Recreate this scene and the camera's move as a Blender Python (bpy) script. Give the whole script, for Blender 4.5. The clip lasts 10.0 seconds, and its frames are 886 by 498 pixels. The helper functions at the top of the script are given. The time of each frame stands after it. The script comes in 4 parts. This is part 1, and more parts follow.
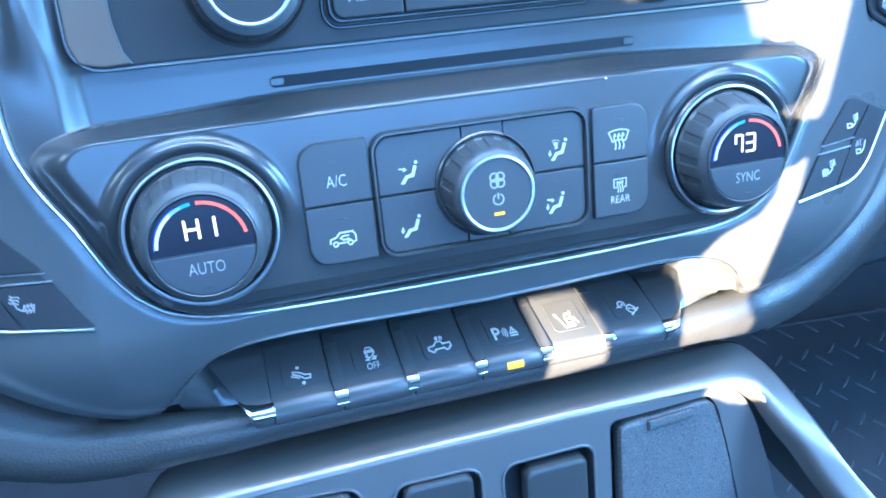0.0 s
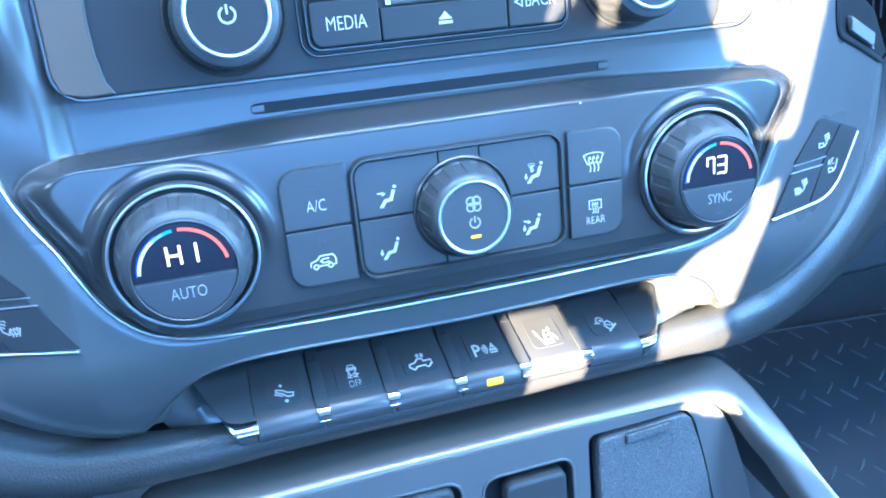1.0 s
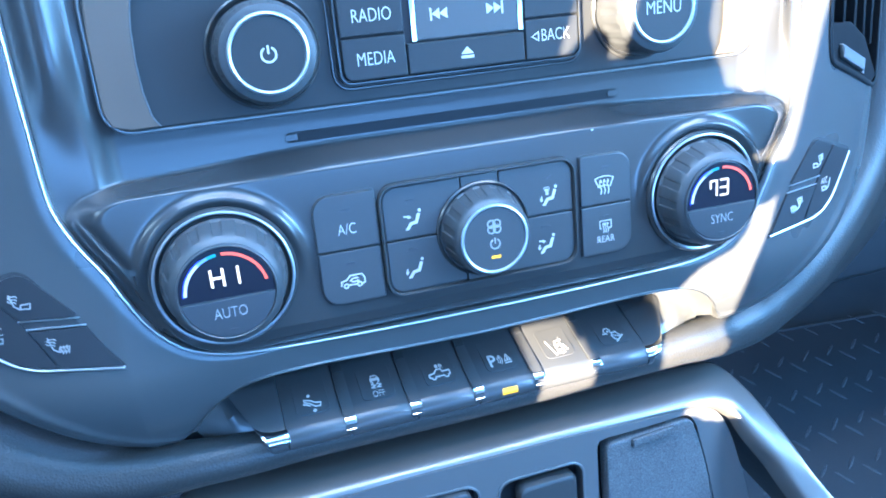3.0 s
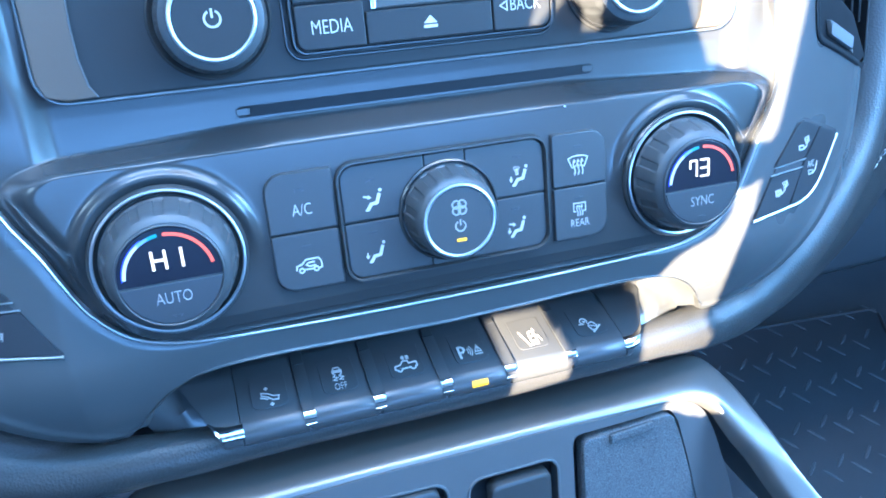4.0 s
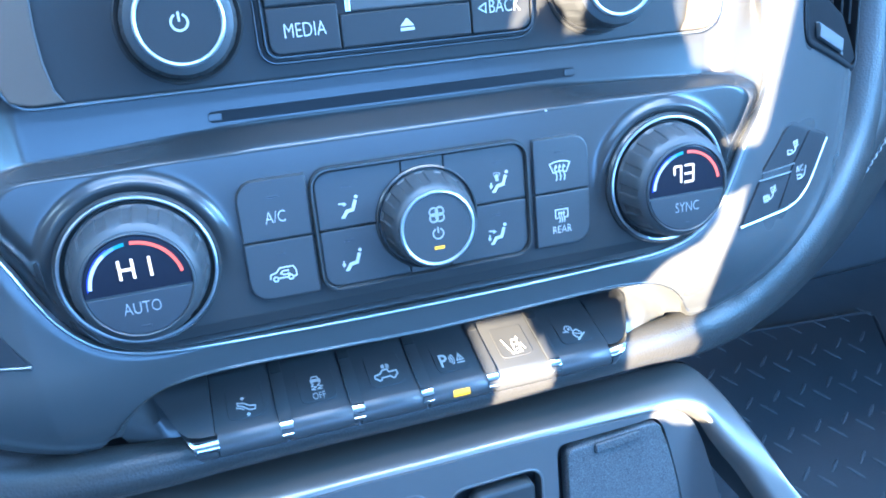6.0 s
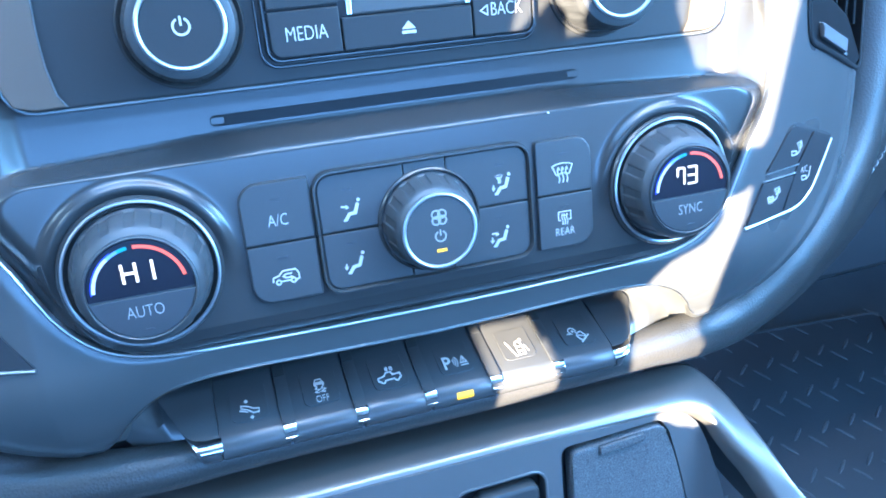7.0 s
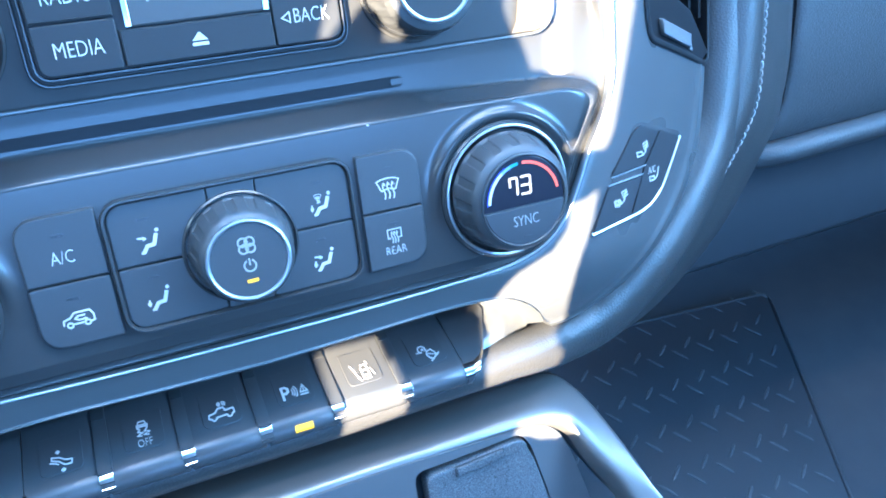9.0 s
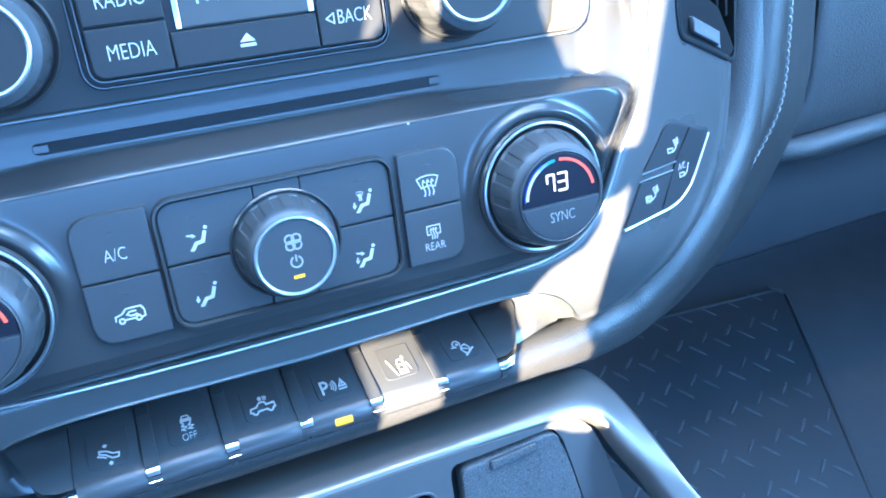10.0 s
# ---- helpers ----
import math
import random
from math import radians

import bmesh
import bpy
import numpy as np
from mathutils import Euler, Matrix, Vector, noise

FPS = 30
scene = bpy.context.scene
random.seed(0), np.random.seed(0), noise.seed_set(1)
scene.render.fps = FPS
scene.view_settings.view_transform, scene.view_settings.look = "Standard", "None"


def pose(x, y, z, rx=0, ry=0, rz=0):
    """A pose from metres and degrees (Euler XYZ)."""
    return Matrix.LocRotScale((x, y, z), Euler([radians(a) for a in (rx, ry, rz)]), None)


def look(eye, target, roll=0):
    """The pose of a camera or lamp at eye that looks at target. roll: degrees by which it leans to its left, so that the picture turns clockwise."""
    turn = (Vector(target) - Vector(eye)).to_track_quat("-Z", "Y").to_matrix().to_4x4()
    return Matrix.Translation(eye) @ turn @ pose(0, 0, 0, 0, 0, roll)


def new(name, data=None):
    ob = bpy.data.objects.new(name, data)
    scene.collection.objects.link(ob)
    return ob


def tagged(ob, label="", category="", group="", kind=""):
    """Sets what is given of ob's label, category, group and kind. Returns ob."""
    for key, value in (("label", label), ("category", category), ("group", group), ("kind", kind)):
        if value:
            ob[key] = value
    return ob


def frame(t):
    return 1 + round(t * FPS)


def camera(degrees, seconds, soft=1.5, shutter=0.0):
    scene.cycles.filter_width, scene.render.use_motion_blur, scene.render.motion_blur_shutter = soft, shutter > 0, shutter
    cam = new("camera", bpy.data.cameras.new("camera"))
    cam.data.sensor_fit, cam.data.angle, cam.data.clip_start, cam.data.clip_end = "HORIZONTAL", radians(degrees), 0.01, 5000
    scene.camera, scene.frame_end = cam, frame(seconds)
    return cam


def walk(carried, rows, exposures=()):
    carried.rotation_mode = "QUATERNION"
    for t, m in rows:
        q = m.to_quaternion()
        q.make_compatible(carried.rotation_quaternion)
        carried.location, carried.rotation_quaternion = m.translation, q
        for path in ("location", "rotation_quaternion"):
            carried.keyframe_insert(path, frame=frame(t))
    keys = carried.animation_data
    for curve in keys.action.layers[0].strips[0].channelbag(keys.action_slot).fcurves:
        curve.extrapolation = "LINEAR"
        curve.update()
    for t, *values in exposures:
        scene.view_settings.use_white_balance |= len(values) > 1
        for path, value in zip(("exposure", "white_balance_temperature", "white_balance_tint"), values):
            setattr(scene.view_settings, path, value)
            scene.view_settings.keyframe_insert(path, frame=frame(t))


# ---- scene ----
cam = camera(57.86, 10.0, soft=1.8)
PATH = [
    (0, (-0.10412, -0.31873, 0.07698), (0.13508, 0.60481, -0.22279), -5.50),
    (0.5, (-0.09867, -0.32347, 0.08426), (0.14362, 0.59933, -0.21532), -5.61),
    (1, (-0.09777, -0.32548, 0.08734), (0.14806, 0.59637, -0.21228), -5.59),
    (1.5, (-0.09963, -0.32713, 0.08916), (0.14932, 0.59384, -0.21059), -5.55),
    (2, (-0.11326, -0.33581, 0.09794), (0.13843, 0.58449, -0.20156), -5.53),
    (2.5, (-0.12436, -0.34405, 0.10757), (0.13317, 0.57419, -0.19330), -5.46),
    (2.7, (-0.12139, -0.34312, 0.10780), (0.13638, 0.57389, -0.19657), -5.50),
    (3.8, (-0.10319, -0.32616, 0.09080), (0.16263, 0.58873, -0.21304), -5.37),
    (4, (-0.09928, -0.32519, 0.09026), (0.16778, 0.58890, -0.21491), -5.33),
    (4.5, (-0.09785, -0.32301, 0.08869), (0.16933, 0.59093, -0.21680), -5.38),
    (5, (-0.08806, -0.32263, 0.09108), (0.17919, 0.59155, -0.21363), -5.39),
    (5.5, (-0.08886, -0.32099, 0.09008), (0.17684, 0.59352, -0.21502), -5.30),
    (5.7, (-0.08855, -0.32045, 0.09068), (0.17843, 0.59325, -0.21572), -5.32),
    (6.8, (-0.08554, -0.32006, 0.09038), (0.17504, 0.59612, -0.21409), -5.55),
    (7, (-0.08586, -0.32051, 0.09102), (0.17315, 0.59626, -0.21302), -5.65),
    (7.5, (-0.08525, -0.32049, 0.09209), (0.17367, 0.59623, -0.21217), -5.71),
    (8, (-0.06441, -0.31948, 0.09730), (0.19793, 0.59519, -0.21020), -5.74),
    (8.2, (-0.03391, -0.31842, 0.09504), (0.24432, 0.59146, -0.21271), -4.98),
    (8.3, (-0.02890, -0.31547, 0.09196), (0.25262, 0.59142, -0.22157), -4.85),
    (8.5, (-0.03456, -0.31081, 0.09083), (0.27153, 0.58518, -0.23089), -5.87),
    (9, (-0.03461, -0.31040, 0.09298), (0.30343, 0.57178, -0.23487), -6.70),
    (9.5, (-0.03930, -0.31052, 0.09491), (0.29256, 0.57415, -0.23255), -6.96),
    (10, (-0.05021, -0.31036, 0.09557), (0.28197, 0.57367, -0.23329), -7.13),
]
# The truck's dash is built in the plane of its centre stack: x to the right, y into the dash, z up along it.
STACK = pose(0, 0, 0.45, -25)
walk(cam, [(t, STACK @ look(eye, target, roll)) for t, eye, target, roll in PATH],
     [(0, 4.80, 5520, 10), (1, 4.90, 5520, 10), (2, 4.98, 5520, 10), (2.5, 4.70, 5520, 10), (4, 4.66, 5520, 10), (10, 4.66, 5520, 10)])

# ---- light ----
SUN_WAY = Vector((0.62, 0.64, -0.41)).normalized()
world = bpy.data.worlds.new("sky")
scene.world = world
world.use_nodes = True
wn = world.node_tree.nodes
sky = wn.new("ShaderNodeTexSky")
sky.sky_type, sky.sun_disc = "NISHITA", False
sky.dust_density, sky.ozone_density = 0.0, 4.0
sky.sun_elevation = math.asin(-SUN_WAY.z)
sky.sun_rotation = math.atan2(-SUN_WAY.x, -SUN_WAY.y)
world.node_tree.links.new(sky.outputs["Color"], wn["Background"].inputs["Color"])
wn["Background"].inputs["Strength"].default_value = 0.05
sun = new("sun", bpy.data.lights.new("sun", "SUN"))
sun.data.energy, sun.data.angle, sun.data.color = 4.0, radians(0.12), (1.0, 0.78, 0.5)
sun.matrix_world = SUN_WAY.to_track_quat("-Z", "Y").to_matrix().to_4x4()


def area_lamp(name, eye, target, sx, sy, power, colour=(0.285, 0.555, 1.0)):
    lamp = bpy.data.lights.new(name, "AREA")
    lamp.shape, lamp.size, lamp.size_y, lamp.energy, lamp.color = "RECTANGLE", sx, sy, power, colour
    ob = new(name, lamp)
    ob.matrix_world = look(eye, target)
    return ob


# Saturated lamp blue also stands in for a blue veil over the shade.
area_lamp("windshield_daylight", (0.10, 0.02, 1.30), (0.10, -0.25, 0.45), 1.3, 0.85, 1.35, (0.195, 0.54, 1.0))
# Unseen strip lamp added to whiten the edge highlights.
area_lamp("added_highlight_strip", (0.10, 0.06, 1.285), (0.10, -0.25, 0.45), 1.2, 0.10, 0.46, (1.0, 0.97, 0.92))
# Unseen fill lamp in front of the closed driver side wall.
area_lamp("driver_side_fill", (-0.94, -0.22, 1.04), (0, -0.1, 0.5), 0.45, 0.3, 0.34, (0.55, 0.82, 1.0))
area_lamp("passenger_window_daylight", (0.94, -0.55, 0.98), (0, -0.3, 0.6), 0.9, 0.4, 1.6, (0.20, 0.55, 1.0))
# Second added strip lamp for whiter highlights, with no source behind it.
area_lamp("passenger_side_highlight_strip", (0.935, -0.45, 1.05), (0, -0.3, 0.6), 0.4, 0.12, 0.20, (1.0, 0.97, 0.92))
# Unseen fill lamp before the closed back wall, brightening the dash face.
area_lamp("rear_fill", (0.0, -1.98, 1.08), (0, 0, 0.6), 1.8, 0.62, 2.75, (0.20, 0.48, 1.0))


# ---- materials ----
def material(name, colour, rough=0.5, metal=0.0, vary=0.12, grain=900.0, bump=0.05, coarse=25.0, cells=0.0, coat=0.0, spec=0.5, speck=0.5):
    """A surface with colour and gloss that vary at two scales, and a fine relief: grain (noise) or cells (leather)."""
    m = bpy.data.materials.new(name)
    m.use_nodes = True
    n, li = m.node_tree.nodes, m.node_tree.links
    b = n["Principled BSDF"]
    b.inputs["Metallic"].default_value = metal
    b.inputs["Coat Weight"].default_value = coat
    b.inputs["Coat Roughness"].default_value = 0.08
    b.inputs["Specular IOR Level"].default_value = spec
    co = n.new("ShaderNodeTexCoord")
    big, fine = n.new("ShaderNodeTexNoise"), n.new("ShaderNodeTexNoise")
    big.inputs["Scale"].default_value, big.inputs["Detail"].default_value = coarse, 2
    fine.inputs["Scale"].default_value, fine.inputs["Detail"].default_value = grain, 3
    for tex in (big, fine):
        li.new(co.outputs["Object"], tex.inputs["Vector"])
    mix = n.new("ShaderNodeMix")
    mix.data_type = "RGBA"
    mix.inputs["A"].default_value = (*[c * (1 - vary) for c in colour], 1)
    mix.inputs["B"].default_value = (*[min(1, c * (1 + vary)) for c in colour], 1)
    both = n.new("ShaderNodeMath")
    both.operation = "MULTIPLY_ADD"
    both.inputs[1].default_value = speck
    half = n.new("ShaderNodeMath")
    half.operation = "MULTIPLY_ADD"
    half.inputs[1].default_value, half.inputs[2].default_value = 0.5, 0.25 - 0.5 * speck
    li.new(big.outputs["Fac"], half.inputs[0])
    li.new(fine.outputs["Fac"], both.inputs[0])
    li.new(half.outputs[0], both.inputs[2])
    li.new(both.outputs[0], mix.inputs["Factor"])
    li.new(mix.outputs["Result"], b.inputs["Base Color"])
    gloss = n.new("ShaderNodeMapRange")
    gloss.inputs["From Min"].default_value, gloss.inputs["From Max"].default_value = 0.1, 0.9
    gloss.inputs["To Min"].default_value, gloss.inputs["To Max"].default_value = rough * 0.8, min(1, rough * 1.2)
    li.new(big.outputs["Fac"], gloss.inputs["Value"])
    li.new(gloss.outputs["Result"], b.inputs["Roughness"])
    if bump:
        relief = n.new("ShaderNodeBump")
        relief.inputs["Strength"].default_value = bump
        relief.inputs["Distance"].default_value = 0.0006 if cells else 0.0002
        if cells:
            vor = n.new("ShaderNodeTexVoronoi")
            vor.feature = "SMOOTH_F1"
            vor.inputs["Scale"].default_value, vor.inputs["Smoothness"].default_value = cells, 0.5
            li.new(co.outputs["Object"], vor.inputs["Vector"])
            li.new(vor.outputs["Distance"], relief.inputs["Height"])
        else:
            li.new(fine.outputs["Fac"], relief.inputs["Height"])
        li.new(relief.outputs["Normal"], b.inputs["Normal"])
    return m


def glowing(name, colour, strength):
    m = bpy.data.materials.new(name)
    m.use_nodes = True
    b = m.node_tree.nodes["Principled BSDF"]
    b.inputs["Base Color"].default_value = (*[0.25 * c for c in colour], 1)
    b.inputs["Emission Color"].default_value = (*colour, 1)
    b.inputs["Emission Strength"].default_value = strength
    return m


RADIOF = material("dark_radio_plastic", (0.022, 0.0225, 0.023), 0.5, vary=0.06, bump=0.15, grain=3000, spec=0.3)
GREY = material("slate_satin_plastic", (0.035, 0.035, 0.035), 0.22, vary=0.06, bump=0.06, grain=2600, spec=0.44)
FACE = material("dark_matte_plastic", (0.036, 0.0365, 0.037), 0.4, vary=0.06, bump=0.15, grain=3000)
SILVER = material("satin_silver_paint", (0.095, 0.097, 0.098), 0.3, metal=0.3, vary=0.05, bump=0.08, grain=3200)
# Warm base colour holds the reflection of sunlit surroundings on the silver.
BRUSHED = material("brushed_silver", (0.095, 0.074, 0.06), 0.5, vary=0.1, bump=0.12, grain=2400, spec=0.2)
RAILM = material("satin_bronze_grey_rail_paint", (0.20, 0.187, 0.175), 0.36, metal=0.75, vary=0.05, bump=0.08, grain=3200)
CHROME = material("polished_chrome", (0.8, 0.81, 0.82), 0.09, metal=1.0, vary=0.03, bump=0.0)
RUBBER = material("soft_grey_rubber", (0.046, 0.047, 0.048), 0.42, vary=0.08, bump=0.2, grain=2200)
SWITCH = material("piano_dark_plastic", (0.05, 0.051, 0.053), 0.34, vary=0.1, bump=0.05, grain=2500)
PODB = material("smooth_button_plastic", (0.032, 0.033, 0.036), 0.36, vary=0.08, bump=0.1, grain=2800)
LEATHER = material("pebbled_black_vinyl", (0.038, 0.037, 0.036), 0.38, vary=0.2, bump=0.28, cells=780, grain=1500, speck=1.8, spec=0.45)
PAD = material("grained_dash_vinyl", (0.036, 0.038, 0.04), 0.45, vary=0.2, bump=0.5, cells=760, grain=900, speck=1.8, spec=0.35)
GRIT = material("grainy_cover_plastic", (0.08, 0.082, 0.085), 0.46, vary=0.6, bump=0.9, grain=1500, speck=3.0)
# Lighter than the mat: the bars' highlights are put into this colour.
TREAD = material("lit_tread_rubber", (0.04, 0.046, 0.052), 0.42, vary=0.2, bump=0.2, grain=700)
GLOVE = material("smooth_dark_dash_plastic", (0.034, 0.037, 0.042), 0.5, vary=0.08, bump=0.2, grain=1500, spec=0.3)
MATB = material("black_rubber_mat", (0.0125, 0.016, 0.021), 0.5, vary=0.25, bump=0.3, grain=700, speck=1.4)
CARPET = material("charcoal_carpet", (0.018, 0.021, 0.026), 0.9, vary=0.3, bump=0.8, grain=700)
LINER = material("grey_cabin_lining", (0.42, 0.43, 0.44), 0.85, vary=0.06, bump=0.2, grain=600)
DOORM = material("charcoal_door_lining", (0.06, 0.062, 0.066), 0.8, vary=0.06, bump=0.2, grain=600)
TRIM = material("bright_satin_trim", (0.64, 0.645, 0.65), 0.36, metal=1.0, vary=0.04, bump=0.0)
SOCKET = material("light_grey_console_plastic", (0.082, 0.082, 0.084), 0.4, vary=0.06, bump=0.12, grain=2600)
VENTB = material("vent_black_plastic", (0.014, 0.0145, 0.016), 0.42, vary=0.1, bump=0.05, spec=0.15)
WHEELM = material("pale_grey_wheel_plastic", (0.17, 0.17, 0.172), 0.4, vary=0.06, bump=0.1, grain=2600)
GLASSY = material("black_display_glass", (0.012, 0.013, 0.02), 0.22, vary=0.1, bump=0.0, spec=0.2)
SCREEN = material("grey_seek_bar", (0.05, 0.048, 0.046), 0.5, vary=0.05, bump=0.05)
WHITE = material("white_print", (0.50, 0.465, 0.44), 0.55, vary=0.04, bump=0.0)
DIM = material("dark_indicator_window", (0.03, 0.032, 0.035), 0.3, vary=0.05, bump=0.0)
THREAD = material("pale_grey_thread", (0.28, 0.28, 0.275), 0.7, vary=0.2, bump=0.3, grain=3000)
GAP = material("shadow_gap_black", (0.034, 0.034, 0.036), 0.7, vary=0.1, bump=0.0)
GREYPRINT = material("grey_print", (0.30, 0.29, 0.28), 0.55, vary=0.04, bump=0.0)
LED_BLUE = glowing("deep_blue_arc_halo", (0.02, 0.06, 1.0), 0.06)
LED_WHITE = glowing("white_display_segment", (1.0, 0.9, 0.8), 0.08)
LED_TEAL = glowing("teal_display_arc", (0.03, 0.36, 0.55), 0.05)
LED_PALE = glowing("pale_blue_display_arc", (0.5, 0.68, 1.0), 0.065)
LED_SKY = glowing("light_blue_display_arc", (0.16, 0.36, 1.0), 0.065)
LED_RED = glowing("red_display_arc", (1.0, 0.14, 0.09), 0.06)
LED_AMBER = glowing("amber_indicator", (1.0, 0.58, 0.02), 0.075)

# ---- building ----
ORIGIN = {}


def thing(name, base, label, category, group="", kind="", world=False):
    ob = new(name)
    ob.empty_display_size = 0.02
    ob.matrix_world = (Matrix.Identity(4) if world else STACK) @ Matrix.Translation(base)
    ORIGIN[name_of(ob)] = Vector(base)
    return tagged(ob, label, category, group, kind)


def name_of(ob):
    return ob.name


def part(name, bm, mat, parent, label="", flat=False, sharp=28):
    """Links bm as one mesh under a thing or a part."""
    base = ORIGIN[name_of(parent)]
    bmesh.ops.recalc_face_normals(bm, faces=bm.faces)
    bmesh.ops.translate(bm, verts=bm.verts, vec=-base)
    if not flat:
        lim = radians(sharp)
        for f in bm.faces:
            f.smooth = True
        for e in bm.edges:
            if len(e.link_faces) == 2 and e.calc_face_angle(0) > lim:
                e.smooth = False
    me = bpy.data.meshes.new(name)
    bm.to_mesh(me)
    bm.free()
    me.materials.append(mat)
    ob = new(name, me)
    ob.parent = parent
    ORIGIN[name_of(ob)] = base
    return tagged(ob, label)


def lone(name, bm, mat, label, category, group="", kind="", world=False, flat=False):
    """A thing that is one mesh."""
    holder = thing(name + "_base", (0, 0, 0), "", "", world=world)
    ob = part(name, bm, mat, holder, label, flat)
    ob.parent = None
    ob.matrix_world = holder.matrix_world
    bpy.data.objects.remove(holder)
    return tagged(ob, label, category, group, kind)


def spline(points, per=6):
    """Catmull-Rom through the points."""
    p = [Vector(q) for q in points]
    p = [2 * p[0] - p[1], *p, 2 * p[-1] - p[-2]]
    out = []
    for i in range(1, len(p) - 2):
        for k in range(per):
            t = k / per
            a, b, c, d = p[i - 1], p[i], p[i + 1], p[i + 2]
            out.append(0.5 * (2 * b + (c - a) * t + (2 * a - 5 * b + 4 * c - d) * t * t + (3 * b - a - 3 * c + d) * t ** 3))
    out.append(p[-2])
    return out


def rrect(x0, z0, x1, z1, r, n=5):
    """A rounded rectangle; r is one radius, or four from the lower left, counter-clockwise."""
    r = (r,) * 4 if not isinstance(r, (tuple, list)) else r
    out = []
    for (cx, cz, a), q in zip(((x0, z0, 180), (x1, z0, 270), (x1, z1, 0), (x0, z1, 90)), r):
        mx = cx + q if cx == x0 else cx - q
        mz = cz + q if cz == z0 else cz - q
        for k in range(n + 1):
            w = radians(a + 90 * k / n)
            out.append((mx + q * math.cos(w), mz + q * math.sin(w)))
    return out


def rounded(poly, r, n=4):
    """A polygon with its corners cut round by r."""
    out = []
    m = len(poly)
    for i in range(m):
        a, b, c = Vector(poly[i - 1]), Vector(poly[i]), Vector(poly[(i + 1) % m])
        q = r[i] if isinstance(r, (tuple, list)) else r
        s, e = b + (a - b).normalized() * q, b + (c - b).normalized() * q
        for k in range(n + 1):
            t = k / n
            out.append(tuple((1 - t) ** 2 * s + 2 * t * (1 - t) * b + t * t * e))
    return out


def inset(poly, d):
    m = len(poly)
    p = [Vector(q) for q in poly]
    area = sum(p[i - 1].x * p[i].y - p[i].x * p[i - 1].y for i in range(m))
    s = 1 if area > 0 else -1
    out = []
    for i in range(m):
        e1, e2 = (p[i] - p[i - 1]), (p[(i + 1) % m] - p[i])
        nrm = Vector((0, 0))
        for e in (e1, e2):
            if e.length > 1e-9:
                nrm += Vector((-e.y, e.x)).normalized()
        nrm = nrm.normalized() * s if nrm.length else nrm
        out.append(tuple(p[i] + nrm * d))
    return out


def slab(poly, y, h, bev=0.0006, depth=0.004, bm=None):
    """A raised plate of outline poly (x, z): its front h before the surface y (a number or a function of x, z), its back depth behind."""
    bm = bm or bmesh.new()
    f = y if callable(y) else (lambda x, z: y)
    loops = []
    for pts, off in ((poly, depth), (poly, bev - h), (inset(poly, bev * 0.3), 0.3 * bev - h), (inset(poly, bev), -h), (inset(poly, bev * 1.35), -h)):
        loops.append([bm.verts.new((a, f(a, b) + off, b)) for a, b in pts])
    m = len(poly)
    for l0, l1 in zip(loops, loops[1:]):
        for i in range(m):
            bm.faces.new((l0[i - 1], l0[i], l1[i], l1[i - 1]))
    bm.faces.new(loops[-1])
    bm.faces.new(loops[0])
    return bm


def dense(poly, pitch=0.003):
    out = []
    for (a, b), (c, d) in zip(poly, poly[1:] + poly[:1]):
        n = max(1, int(math.hypot(c - a, d - b) / pitch))
        out += [(a + (c - a) * k / n, b + (d - b) * k / n) for k in range(n)]
    return out


def decal(poly, f, off, pitch=0.003):
    """A thin dark backing of outline poly that follows the curved surface f, off before it."""
    bm = bmesh.new()
    bm.faces.new([bm.verts.new((a, 0, b)) for a, b in poly])
    lo, hi = min(p[0] for p in poly), max(p[0] for p in poly)
    for k in range(1, int((hi - lo) / pitch) + 1):
        bmesh.ops.bisect_plane(bm, geom=bm.verts[:] + bm.edges[:] + bm.faces[:], plane_co=(lo + k * pitch, 0, 0), plane_no=(1, 0, 0))
    made = bmesh.ops.extrude_face_region(bm, geom=bm.faces[:])
    front = {v for v in made["geom"] if isinstance(v, bmesh.types.BMVert)}
    for v in bm.verts:
        v.co.y = f(v.co.x, v.co.z) + (-off if v in front else 0.002)
    return bm


def frame_strip(poly, width, y, h, depth=0.003, bm=None):
    """A narrow raised rim along the closed outline poly."""
    bm = bm or bmesh.new()
    f = y if callable(y) else (lambda x, z: y)
    rings = ((poly, depth), (poly, -h * 0.6), (inset(poly, width * 0.3), -h), (inset(poly, width * 0.7), -h), (inset(poly, width), -h * 0.6), (inset(poly, width), depth))
    loops = [[bm.verts.new((a, f(a, b) + off, b)) for a, b in pts] for pts, off in rings]
    for l0, l1 in zip(loops, loops[1:]):
        for i in range(len(poly)):
            bm.faces.new((l0[i - 1], l0[i], l1[i], l1[i - 1]))
    return bm


def lathe(profile, cx, cz, segs=64, ripple=None, bm=None, cap=True, lean=0.0):
    """Turns a profile of (radius, y) about the axis through (cx, cz) that runs into the dash."""
    bm = bm or bmesh.new()
    loops = []
    for r, y in profile:
        ring = []
        for i in range(segs):
            a = 2 * math.pi * i / segs
            q = r * (ripple(a, r, y) if ripple else 1)
            ring.append(bm.verts.new((cx + q * math.cos(a), y, cz + lean * y + q * math.sin(a))))
        loops.append(ring)
    for l0, l1 in zip(loops, loops[1:]):
        for i in range(segs):
            bm.faces.new((l0[i - 1], l0[i], l1[i], l1[i - 1]))
    if cap:
        bm.faces.new(loops[-1])
    return bm


